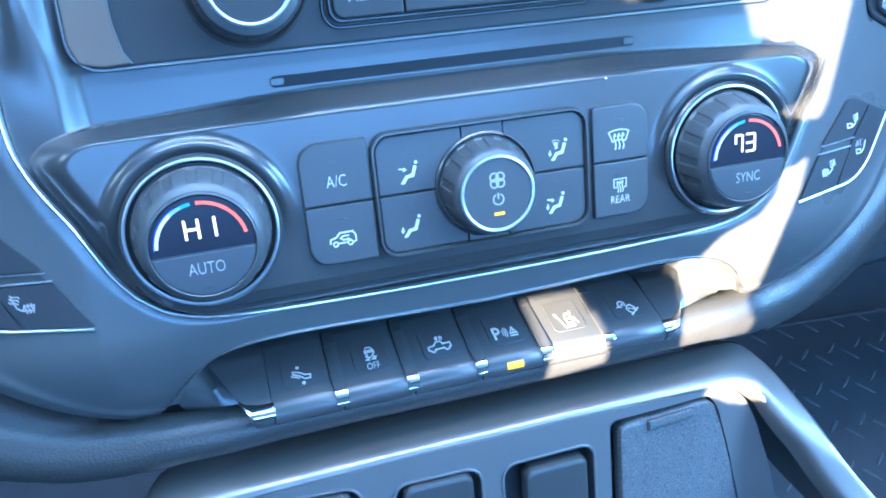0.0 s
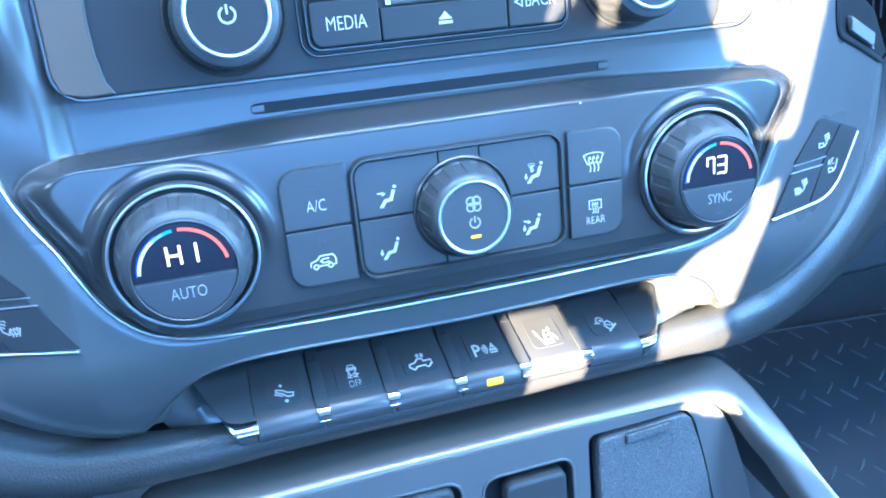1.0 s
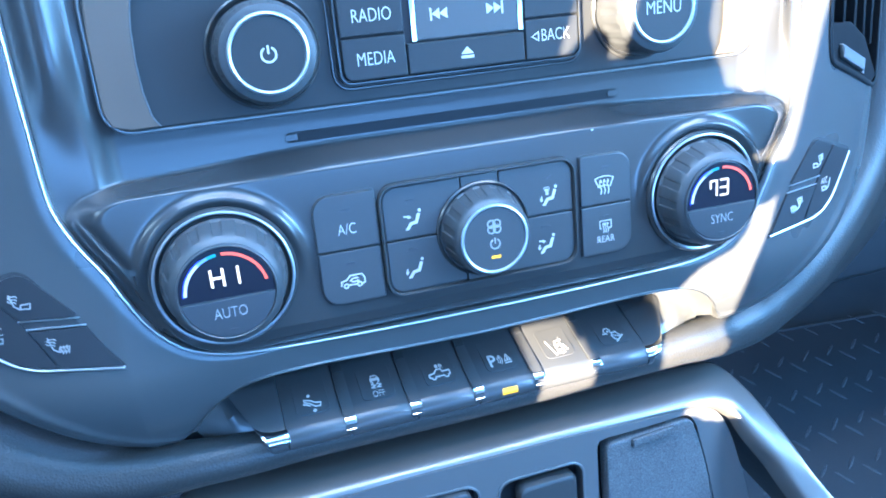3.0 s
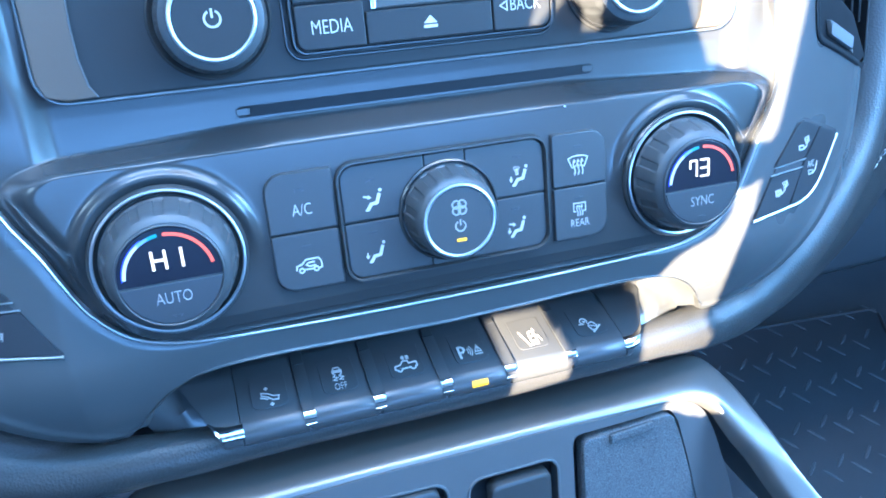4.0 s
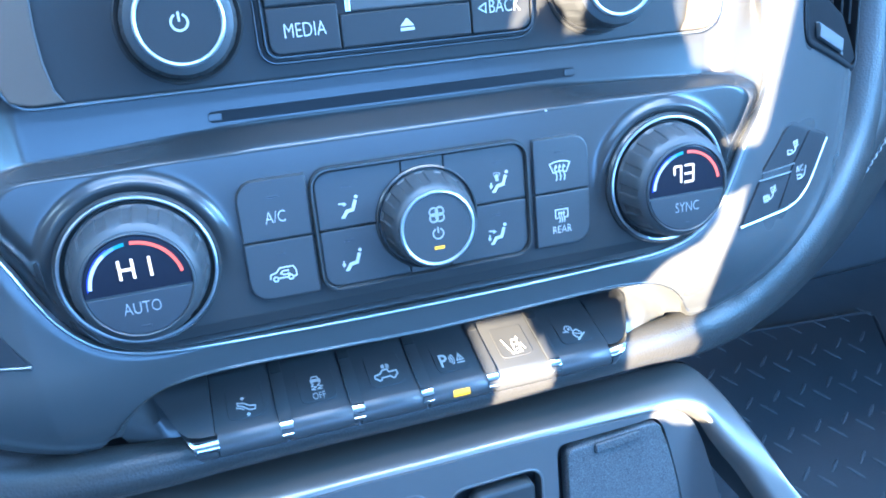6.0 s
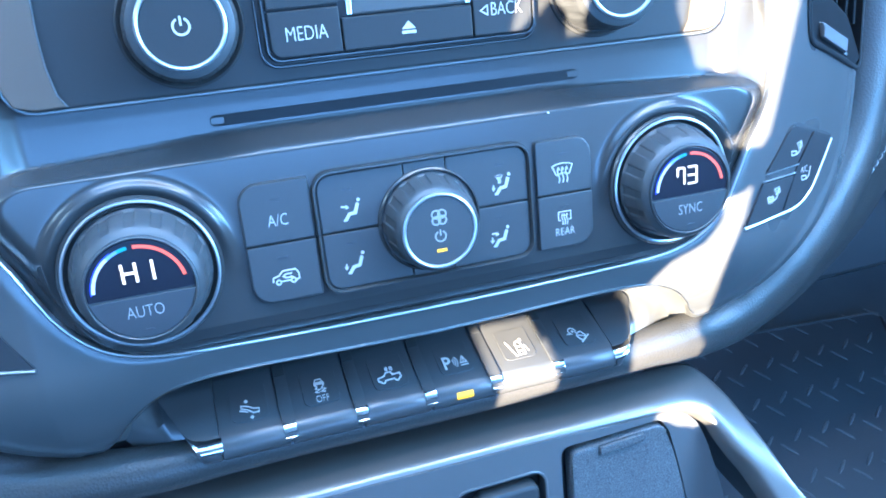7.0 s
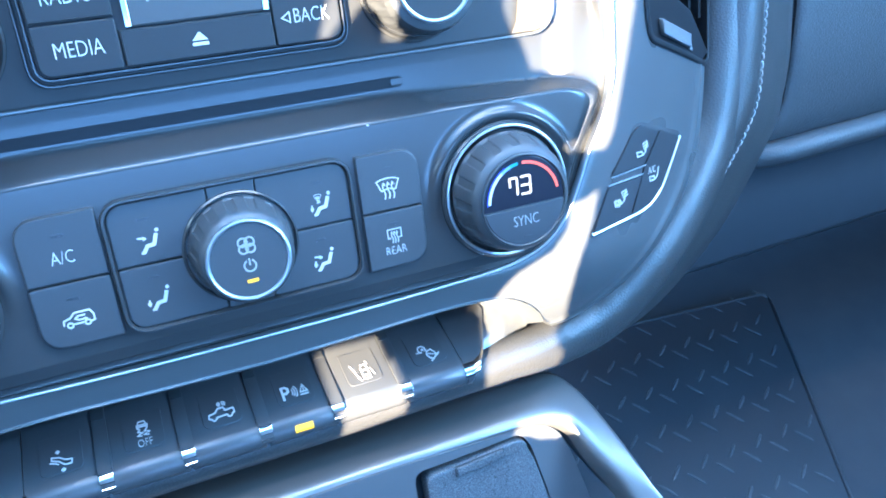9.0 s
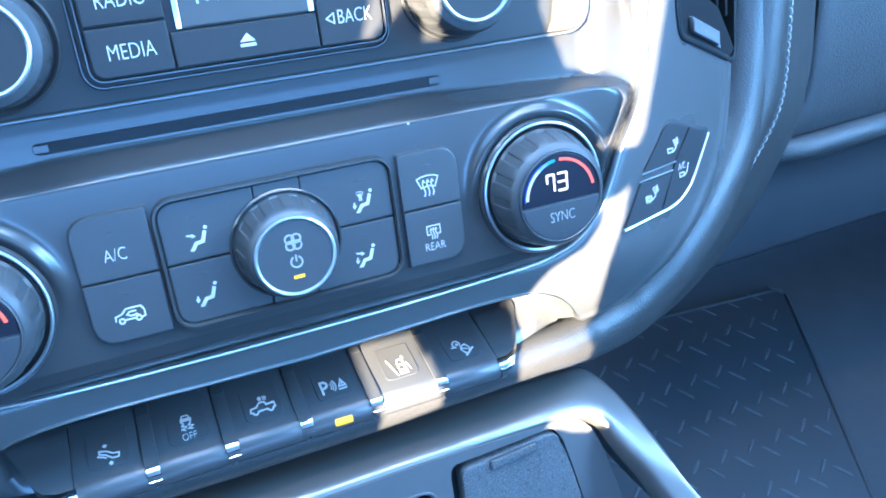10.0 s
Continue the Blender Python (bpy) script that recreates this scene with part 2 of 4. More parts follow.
def tube(path, radius, sides=10, bm=None, squash=1.0, closed=False):
    """A round bar along a path of 3D points; radius is a number or a function of 0..1."""
    bm = bm or bmesh.new()
    p = [Vector(q) for q in path]
    n = len(p)
    loops = []
    up = Vector((0, -1, 0))
    for i in range(n):
        if closed:
            d = (p[(i + 1) % n] - p[i - 1]).normalized()
        else:
            d = (p[min(i + 1, n - 1)] - p[max(i - 1, 0)]).normalized()
        s = d.cross(up).normalized()
        o = s.cross(d).normalized()
        r = radius(i / (n - 1)) if callable(radius) else radius
        loops.append([bm.verts.new(p[i] + r * (math.cos(2 * math.pi * k / sides) * s + squash * math.sin(2 * math.pi * k / sides) * o)) for k in range(sides)])
    pairs = list(zip(loops, loops[1:])) + ([(loops[-1], loops[0])] if closed else [])
    for l0, l1 in pairs:
        for k in range(sides):
            bm.faces.new((l0[k - 1], l0[k], l1[k], l1[k - 1]))
    if not closed:
        bm.faces.new(loops[0])
        bm.faces.new(loops[-1])
    return bm


def sheet(rows, bm=None):
    """A surface through rows of 3D points."""
    bm = bm or bmesh.new()
    v = [[bm.verts.new(q) for q in row] for row in rows]
    for a, b in zip(v, v[1:]):
        for i in range(len(a) - 1):
            bm.faces.new((a[i], a[i + 1], b[i + 1], b[i]))
    return bm


def box(x0, x1, y0, y1, z0, z1, bm=None, bev=0.0):
    bm = bm or bmesh.new()
    made = bmesh.ops.create_cube(bm, size=1, matrix=Matrix.LocRotScale(((x0 + x1) / 2, (y0 + y1) / 2, (z0 + z1) / 2), None, (x1 - x0, y1 - y0, z1 - z0)))
    if bev:
        edges = list({e for v in made["verts"] for e in v.link_edges})
        bmesh.ops.bevel(bm, geom=edges, offset=bev, segments=2, affect="EDGES", profile=0.5)
    return bm


def flat_at(cx, y, cz):
    """The frame of a mark on a face that looks straight out of the dash: u right, v up, w out."""
    return Matrix(((1, 0, 0, cx), (0, 0, -1, y), (0, 1, 0, cz), (0, 0, 0, 1)))


def lying(cx, y, cz, slope, turn=0.0):
    """As flat_at, on a face whose top leans into the dash by slope (y per z) and whose right side by turn (y per x)."""
    v = Vector((0, slope, 1)).normalized()
    u = Vector((1, turn, 0)).normalized()
    w = u.cross(v).normalized()
    v = w.cross(u)
    return Matrix(((u.x, v.x, w.x, cx), (u.y, v.y, w.y, y), (u.z, v.z, w.z, cz), (0, 0, 0, 1)))


def strokes(lines, m, size=1.0, thick=0.00025):
    """Printed strokes: (width, points) for a line, (radius, (u, v)) with one point for a dot; a negative width fills the polygon."""
    bm = bmesh.new()

    def plate(pts):
        lo = [bm.verts.new(m @ Vector((a * size, b * size, 0))) for a, b in pts]
        hi = [bm.verts.new(m @ Vector((a * size, b * size, thick))) for a, b in pts]
        bm.faces.new(hi)
        for i in range(len(pts)):
            bm.faces.new((lo[i - 1], lo[i], hi[i], hi[i - 1]))

    def ribbon(pts, r):
        """One stroke of half-width r, mitred at its bends; joined up where it ends at its start."""
        ring = (pts[0] - pts[-1]).length < 1e-6
        pts = pts[:-1] if ring else pts
        n = len(pts)
        if not ring:
            a, b = (pts[0] - pts[1]).normalized(), (pts[-1] - pts[-2]).normalized()
            pts = [pts[0] + a * r * 0.6, *pts[1:-1], pts[-1] + b * r * 0.6]
        rows = []
        for i, q in enumerate(pts):
            d0 = (q - pts[i - 1]).normalized() if ring or i > 0 else (pts[1] - q).normalized()
            d1 = (pts[(i + 1) % n] - q).normalized() if ring or i < n - 1 else d0
            side = Vector((-d0.y - d1.y, d0.x + d1.x))
            side = side.normalized() if side.length > 1e-6 else Vector((-d0.y, d0.x))
            side *= r / max(0.5, side.dot(Vector((-d0.y, d0.x))))
            rows.append([bm.verts.new(m @ Vector((*((q + k * side) * size), h))) for k, h in ((1, 0), (1, thick), (-1, thick), (-1, 0))])
        for a, b in zip(rows, rows[1:] + (rows[:1] if ring else [])):
            for k in range(3):
                bm.faces.new((a[k], a[k + 1], b[k + 1], b[k]))
        if not ring:
            bm.faces.new(rows[0])
            bm.faces.new(rows[-1])

    for w, pts in lines:
        if len(pts) == 1:
            a, b = pts[0]
            plate([(a + w * math.cos(k * math.pi / 6), b + w * math.sin(k * math.pi / 6)) for k in range(12)])
        elif w < 0:
            plate(pts)
        else:
            ribbon([Vector(q) for q in pts], w / 2)
    return bm


def arc(cu, cv, r, a0, a1, n=12):
    return [(cu + r * math.cos(radians(a0 + (a1 - a0) * k / n)), cv + r * math.sin(radians(a0 + (a1 - a0) * k / n))) for k in range(n + 1)]


def lettering(text, m, height, wide=0.8, thick=0.0002, bold=-0.00009):
    """Letters of the built-in font, centred on the frame m."""
    cu = bpy.data.curves.new("letters", "FONT")
    cu.body, cu.size, cu.align_x, cu.align_y, cu.extrude, cu.offset = text, height / 0.7, "CENTER", "CENTER", thick / 2, bold
    cu.resolution_u = 3
    ob = bpy.data.objects.new("letters", cu)
    me = bpy.data.meshes.new_from_object(ob)
    bm = bmesh.new()
    bm.from_mesh(me)
    bmesh.ops.transform(bm, matrix=m @ Matrix.Diagonal((wide, 1, 1, 1)), verts=bm.verts)
    bpy.data.objects.remove(ob)
    bpy.data.curves.remove(cu)
    bpy.data.meshes.remove(me)
    return bm


# ---- the stack: inner panel, surround and trim line ----
HALF = [(0.1815, 0.175), (0.1815, 0.10), (0.181, 0.07), (0.1802, 0.042), (0.1775, 0.030), (0.1725, 0.0185), (0.1655, 0.006), (0.1602, -0.006),
        (0.154, -0.0185), (0.147, -0.0275), (0.139, -0.034), (0.128, -0.0385), (0.112, -0.0412), (0.08, -0.0425), (0.04, -0.0433), (0.0, -0.0435)]
EDGE_R = spline(HALF, 5)
EDGE = [Vector((-q.x, q.y)) for q in EDGE_R] + [q.copy() for q in EDGE_R[-2::-1]]


def step(a, b, v):
    t = min(1, max(0, (v - a) / (b - a)))
    return t * t * (3 - 2 * t)


LOW_Z, LOW_Y = (-0.06, -0.046, -0.0425, -0.040, -0.036, -0.031, 0.0), (0.018, 0.0115, 0.0090, 0.0062, 0.0034, 0.0022, 0.0022)
TOP_Z, TOP_Y = (0.03, 0.046, 0.051, 0.056, 0.061, 0.07, 0.1, 0.2), (0.0190, 0.0192, 0.0192, 0.0191, 0.0188, 0.0176, 0.016, 0.018)
EDGE_Z, EDGE_X = [q.y for q in reversed(EDGE_R)], [q.x for q in reversed(EDGE_R)]


def soft_ramp(t, a, b):
    """From 0 to 1 on a straight slope, rounded over the first share a and the last share b."""
    whole = 1 - 0.5 * (a + b)
    if t < a:
        return 0.5 * t * t / a / whole
    return (t - 0.5 * a - (0.5 * (t - 1 + b) ** 2 / b if t > 1 - b else 0.0)) / whole


def stack_y(x, z):
    """The inner panel: the climate field stands proud with a rounded, chamfered upper edge, over it a valley with the disc slot, then the radio's bed."""
    ax = abs(x)
    low = float(np.interp(z, LOW_Z, LOW_Y))
    rim = float(np.interp(z, EDGE_Z, EDGE_X))
    over, beside = z - 0.0362, (ax - rim + 0.0160) * 0.66
    r = 0.010
    px, pz = max(beside + r, 0.0), max(over + r, 0.0)
    d = math.hypot(px, pz) - r
    share = pz * pz / (px * px + pz * pz + 1e-9)
    top = float(np.interp(z, TOP_Z, TOP_Y))
    side = step(0.150, 0.164, ax)
    top = top * (1 - side) + side * 0.0135 - 0.0050 * step(0.158, 0.168, ax) * (1 - step(0.168, 0.180, ax)) * step(0.05, 0.10, z)
    aim = share * top + (1 - share) * 0.0105
    broad = share * (0.0100 - 0.0050 * step(0.05, 0.165, ax)) + (1 - share) * 0.0105
    t = soft_ramp(min(1.0, max(0.0, d / broad)), 0.35, 0.12)
    t *= step(-0.034, -0.012, z)
    y = low + t * (aim - low)
    # the field's flank falls back to the trim line round its lower corners
    close = (1 - step(0.0, 0.0055, 0.75 * (rim - ax))) * step(-0.0405, -0.036, z)
    y += close * max(0.0, 0.0094 - y)
    q = math.hypot(ax - 0.118, z + 0.0025)
    y -= 0.0030 * math.exp(-(((q - 0.0342) / 0.0026) ** 2)) * step(-0.015, 0.015, z)
    return y


def surround_y(x, z):
    d = max(0.0, abs(x) - 0.165)
    return 0.009 + 0.12 * d + 2.6 * d * d + 10.5 * max(0.0, -0.043 - z) ** 2


dash = thing("center_stack", (0, 0.03, -0.04), "slate grey and satin silver moulded center stack of a truck dashboard", "dashboard")


def inner_panel():
    low = len(EDGE_R) - 1
    cut = min(range(len(EDGE_R)), key=lambda i: abs(EDGE_R[i].x - 0.147) + abs(EDGE_R[i].y + 0.0275))
    right = EDGE_R[cut::-1]
    bottom = [Vector((-q.x, q.y)) for q in EDGE_R[cut:low]] + EDGE_R[low:cut - 1:-1]

    def along(curve, t):
        s = t * (len(curve) - 1)
        i = min(int(s), len(curve) - 2)
        return curve[i].lerp(curve[i + 1], s - i)

    nu, nv = 400, 340
    rows = []
    for j in range(nv + 1):
        v = j / nv
        R = along(right, v)
        row = []
        for i in range(nu + 1):
            u = i / nu
            B = along(bottom, u)
            top = Vector((-0.1815 + 0.363 * u, 0.175))
            flat = Vector((-0.147 + 0.294 * u, -0.0275)) * (1 - v) + v * top
            q = (1 - v) * B + v * top + (1 - u) * Vector((-R.x, R.y)) + u * R - flat
            row.append((q.x, stack_y(q.x, q.y), q.y))
        rows.append(row)
    return sheet(rows)


part("inner_panel", inner_panel(), GREY, dash, "slate grey satin inner panel", sharp=60)

OUT_R = [(0.2790, 0.175), (0.279, 0.10), (0.2785, 0.061), (0.2765, 0.031), (0.273, 0.006), (0.2655, -0.016), (0.253, -0.033), (0.2365, -0.048), (0.2165, -0.064),
         (0.1975, -0.079), (0.179, -0.0905), (0.160, -0.0975), (0.1510, -0.0905), (0.1435, -0.0785), (0.1330, -0.0672), (0.118, -0.0600), (0.09, -0.0578), (0.04, -0.0592), (0.0, -0.0602)]


def surround():
    def resample(curve, n):
        acc = [0.0]
        for a, b in zip(curve, curve[1:]):
            acc.append(acc[-1] + (b - a).length)
        out = []
        for k in range(n + 1):
            s = acc[-1] * k / n
            i = max(0, min(len(curve) - 2, next((j for j, a in enumerate(acc) if a > s), len(acc) - 1) - 1))
            out.append(curve[i].lerp(curve[i + 1], (s - acc[i]) / (acc[i + 1] - acc[i])))
        return out

    outer = spline(OUT_R, 6)
    rows = []
    ins, outs = [], []
    # match the two curves stretch by stretch: side, knee, corner, bottom
    def cutat(curve, idx):
        return [curve[a:b + 1] for a, b in zip(idx, idx[1:])]
    ie = [0, 20, 45, 60, len(EDGE_R) - 1]
    oe = [0, 22, 60, 72, len(outer) - 1]
    for a, b in zip(cutat(EDGE_R, ie), cutat(outer, oe)):
        n = 60
        ins += resample(a, n)[(1 if ins else 0):]
        outs += resample(b, n)[(1 if outs else 0):]
    for t in [0, 0.02, 0.05] + [0.08 + 0.0178 * k for k in range(50)] + [0.97, 1.0]:
        half = []
        for a, b in zip(ins, outs):
            q = a.lerp(b, t)
            lip = 0.0014 * (1 - step(0, 0.06, t)) + 0.007 * step(0.93, 1.0, t) - 0.0012 * math.exp(-(((t - 0.86) / 0.035) ** 2))
            half.append((q.x, surround_y(q.x, q.y) + lip, q.y))
        rows.append([(-x, y, z) for x, y, z in half] + half[-2::-1])
    bm = sheet(rows)
    for s in (-1, 1):
        hole = inset(vent_outline(s), 0.0014)
        away = [f for f in bm.faces if inside(s * f.calc_center_median().x, f.calc_center_median().z, [(abs(a), b) for a, b in hole])]
        bmesh.ops.delete(bm, geom=away, context="FACES")
    return bm


def vent_outline(s):
    near = 0.0 if s > 0 else -0.006
    return rounded([(0.2060 + near, 0.180), (0.2078 + near, 0.064), (0.2105 + near, 0.0488), (0.2696, 0.0262), (0.2755, 0.030), (0.2775, 0.180)], [0.002, 0.006, 0.006, 0.004, 0.003, 0.002])


def inside(x, z, poly):
    odd = False
    for (a, b), (c, d) in zip(poly, poly[1:] + poly[:1]):
        if (b > z) != (d > z) and x < a + (z - b) / (d - b) * (c - a):
            odd = not odd
    return odd


part("surround_panel", surround(), SILVER, dash, "satin silver painted surround", sharp=60)
part("bright_trim_line", tube([(q.x, 0.0076, q.y) for q in EDGE], 0.0011, 12, squash=2.2), TRIM, dash, "thin bright silver trim line")

# the scoop behind the switches: flush with the row's ends, then falling back to the arch of the surround
ARCH = [q for q in spline(OUT_R, 6) if q.x < 0.1515]


def recess(s):
    start = 0.108 if s > 0 else 0.119

    def floor_y(x, z):
        t = step(start, start + 0.040, x)
        return (min(0.058, max((0.0205 if s > 0 else 0.024) + 2.27 * (z + 0.0907), 0.030 if s > 0 else 0.034)) + 0.008 * (1 - step(start - 0.014, start - 0.004, x))) * (1 - t) + 0.0450 * t

    rows = [[], [], [], [], [], [], []]
    for q in ARCH:
        edge = surround_y(q.x, q.y) + 0.0035
        rows[0].append((s * q.x, edge, q.y + 0.0004))
        lean = 0.006 * step(0.11, 0.146, q.x)
        for k, t in enumerate((0.0, 0.12, 0.3, 0.5, 0.75, 1.0)):
            x = q.x - lean - 0.006 * t * step(0.108, 0.130, q.x)
            z = (q.y - 0.002) * (1 - t) + t * -0.1015
            y = floor_y(x, z)
            rows[k + 1].append((s * x, max(y, edge) if k == 0 else y, z))
    return sheet(rows)


for side in (-1, 1):
    part("switch_recess", recess(side), SILVER, dash, "smooth satin switch recess", sharp=50)

part("lower_backing", box(-0.2, 0.2, 0.0605, 0.0645, -0.108, -0.07), FACE, dash)

# the disc slot in the valley above the climate field
part("disc_slot", slab(rrect(-0.0815, 0.0476, 0.0815, 0.0524, 0.001, 2), 0.0195, 0.0004, 0.0003, 0.001), VENTB, dash, "narrow black disc slot")
for side in (-1, 1):
    part("slot_guide", slab(rrect(side * 0.0793 - 0.0028, 0.0484, side * 0.0793 + 0.0028, 0.0516, 0.0006, 2), 0.0195, 0.0008, 0.0003), GREY, dash)

# a stray crumb on the field's upper edge
part("dust_speck", slab(rrect(0.0584, 0.0364, 0.0594, 0.0370, 0.0002, 2), stack_y, 0.0003, 0.0001, 0.0004), WHITE, dash, "tiny white dust speck")

# ---- padded bolster round the stack ----
bolster = thing("padded_bolster", (0, 0.05, -0.11), "pebbled black vinyl padded bolster with pale stitching round the stack", "dashboard trim")
ROLL = [(-0.30, 0.075, 0.10, 0.0215), (-0.298, 0.072, 0.03, 0.0215), (-0.288, 0.066, -0.02, 0.0215), (-0.266, 0.060, -0.062, 0.0205), (-0.232, 0.054, -0.092, 0.0190), (-0.19, 0.044, -0.106, 0.0150), (-0.14, 0.0335, -0.1060, 0.0115), (-0.10, 0.0300, -0.1050, 0.0098), (-0.07, 0.0292, -0.1045, 0.0095), (0.0, 0.0288, -0.1045, 0.0095), (0.07, 0.0292, -0.1042, 0.0092), (0.10, 0.0306, -0.1030, 0.0103),
        (0.125, 0.033, -0.1030, 0.0112), (0.145, 0.038, -0.1052, 0.0125), (0.165, 0.048, -0.1065, 0.0165), (0.195, 0.057, -0.1005, 0.0212), (0.231, 0.062, -0.0785, 0.0220), (0.266, 0.070, -0.048, 0.0220), (0.290, 0.078, -0.014, 0.0220), (0.301, 0.082, 0.03, 0.0220), (0.305, 0.084, 0.08, 0.0220), (0.307, 0.086, 0.18, 0.0220)]
part("roll", tube(spline([q[:3] for q in ROLL], 8), lambda t: float(np.interp(t * (len(ROLL) - 1), range(len(ROLL)), [q[3] for q in ROLL])), 20), LEATHER, bolster)
STITCH = [(0.326, 0.062, 0.17), (0.3255, 0.062, 0.09), (0.3245, 0.062, 0.0557), (0.3225, 0.062, 0.024), (0.319, 0.062, -0.0019), (0.3085, 0.062, -0.0223), (0.2935, 0.0625, -0.0427), (0.279, 0.063, -0.062), (0.262, 0.066, -0.080), (0.236, 0.073, -0.100), (0.205, 0.082, -0.116)]
SEAM = [(0.386, 0.1, 0.17), (0.3855, 0.1, 0.09), (0.384, 0.1, 0.0493), (0.383, 0.1, 0.0135), (0.3796, 0.1, -0.0235), (0.3665, 0.1, -0.0463), (0.3514, 0.1, -0.069), (0.332, 0.1, -0.093), (0.305, 0.1, -0.118), (0.268, 0.102, -0.146), (0.225, 0.106, -0.165)]
a, b = spline(STITCH, 6), spline(SEAM, 6)
rows = []
for t in (-0.6, -0.35, -0.2, -0.06, -0.015, 0.0, 0.02, 0.08, 0.3, 0.55, 0.8, 0.96, 0.985, 1.0):
    dip = 0.0016 * math.exp(-((t / 0.02) ** 2)) + 0.0015 * step(0.96, 1.0, t) + (0.012 * (t * t * 8) if t < 0 else 0)
    rows.append([tuple(p.lerp(q, t) + Vector((0, dip + 0.012 * step(0.85, 1.0, t) * step(0.02, -0.06, q.z), 0))) for p, q in zip(a, b)])
part("side_skin", sheet(rows), LEATHER, bolster, "stitched vinyl side skin", sharp=60)
run = spline(STITCH[:-2], 40)
along = [0.0]
for p, q in zip(run, run[1:]):
    along.append(along[-1] + (q - p).length)
for i in range(2, int((along[-1] - 0.010) / 0.0048)):
    p, q = (Vector([float(np.interp(i * 0.0048 + d, along, [w[k] for w in run])) for k in range(3)]) for d in (0.0, 0.0041))
    q += Vector((0.0008, -0.0002, 0))
    part("stitch", tube([p + Vector((0, 0.0005, 0)), p.lerp(q, 0.3) + Vector((0, -0.0005, 0)), p.lerp(q, 0.7) + Vector((0, -0.0005, 0)), q + Vector((0, 0.0005, 0))], 0.00046, 6), THREAD, bolster)


# ---- climate controls ----
climate = thing("climate_control_panel", (0, 0, 0), "dark grey climate control panel with two temperature knobs and push buttons", "climate control")
FIELD_Y = 0.0011


def button(poly, parent, h=0.0016, y=0.0016, name="button", mat=None):
    return part(name, slab(poly, y, h, 0.0007, 0.004), mat or FACE, parent)


PERSON = [(0.16, [(-0.36, -0.42), (-0.18, -0.16), (0.12, -0.12), (0.27, 0.30)]), (0.09, [(-0.45, -0.44), (-0.33, -0.44)]), (0.085, [(0.34, 0.50)])]
ARROW_FACE = [(0.07, [(-0.52, 0.26), (-0.30, 0.22)]), (-1, [(-0.30, 0.32), (-0.14, 0.18), (-0.32, 0.10)])]
ARROW_FEET = [(0.07, [(-0.52, 0.02), (-0.54, -0.12)]), (-1, [(-0.64, -0.10), (-0.42, -0.12), (-0.55, -0.28)])]
SHIELD = [(0.05, [(-0.5, 0.36), (-0.3, 0.44), (0, 0.47), (0.3, 0.44), (0.5, 0.36), (0.32, -0.06), (0.0, 0.02), (-0.32, -0.06), (-0.5, 0.36)])]


def wave(u, v0, v1, w=0.05, amp=0.045):
    return (w, [(u + amp * math.sin(k / 8 * 2 * math.pi), v0 + (v1 - v0) * k / 8) for k in range(9)])


def moved(lines, du, dv, s=1.0):
    return [(w * s, [(p[0] * s + du, p[1] * s + dv) for p in pts]) for w, pts in lines]


FRONT_DEFROST = SHIELD + [wave(u, -0.42, 0.28) for u in (-0.2, 0.0, 0.2)] + [(-1, [(u - 0.07, 0.16), (u + 0.09, 0.16), (u + 0.02, 0.31)]) for u in (-0.2, 0.0, 0.2)]
REAR_DEFROST = [(0.055, [(-0.42, -0.12), (-0.42, 0.42), (0.42, 0.42), (0.42, -0.12), (0.26, -0.12)]), (0.055, [(-0.42, -0.12), (-0.26, -0.12)])] + [wave(u, -0.42, 0.28) for u in (-0.16, 0.0, 0.16)] + [(-1, [(u - 0.07, 0.14), (u + 0.08, 0.14), (u, 0.28)]) for u in (-0.16, 0, 0.16)]
SUV = [(0.055, [(-0.5, -0.12), (-0.48, 0.04), (-0.26, 0.1), (-0.1, 0.27), (0.4, 0.27), (0.5, 0.1), (0.5, -0.12), (0.38, -0.16)]), (0.055, arc(-0.3, -0.16, 0.09, 0, 360)), (0.055, arc(0.27, -0.16, 0.09, 0, 360)), (0.055, [(-0.2, -0.14), (0.17, -0.14)]), (0.055, [(0.22, 0.13), (0.0, 0.13), (-0.1, 0.05), (0.0, -0.02), (0.2, -0.02)]), (-1, [(0.18, 0.05), (0.18, -0.09), (0.3, -0.02)])]


def person(parent, cx, cz, extra, y=FIELD_Y - 0.0011):
    part("icon", strokes(PERSON + extra, flat_at(cx, y, cz), 0.0086), WHITE, parent, "white airflow symbol")


def indicator(parent, cx, cz, y=FIELD_Y - 0.0011):
    part("indicator", slab(rrect(cx - 0.0021, cz - 0.0005, cx + 0.0021, cz + 0.0005, 0.0003, 2), y, 0.0002, 0.0001, 0.001), DIM, parent)


FY = 0.0
ac = button(rrect(-0.0776, 0.00015, -0.0491, 0.0256, (0.001, 0.001, 0.0015, 0.008)), climate, name="ac_button")
part("lettering", lettering("A/C", flat_at(-0.0632, FY, 0.0095), 0.0050, 0.72), WHITE, ac)
indicator(ac, -0.0632, 0.0182)
rc = button(rrect(-0.0776, -0.0252, -0.0491, -0.00025, (0.008, 0.001, 0.001, 0.001)), climate, name="recirculation_button")
part("icon", strokes(SUV, flat_at(-0.0636, FY, -0.0148), 0.0108), WHITE, rc)
indicator(rc, -0.0636, -0.0062)
wb = button(rrect(0.0507, 0.00015, 0.0776, 0.0249, (0.001, 0.001, 0.008, 0.0015)), climate, name="front_defrost_button")
part("icon", strokes(FRONT_DEFROST, flat_at(0.0632, FY, 0.0095), 0.0098), WHITE, wb)
indicator(wb, 0.0632, 0.0182)
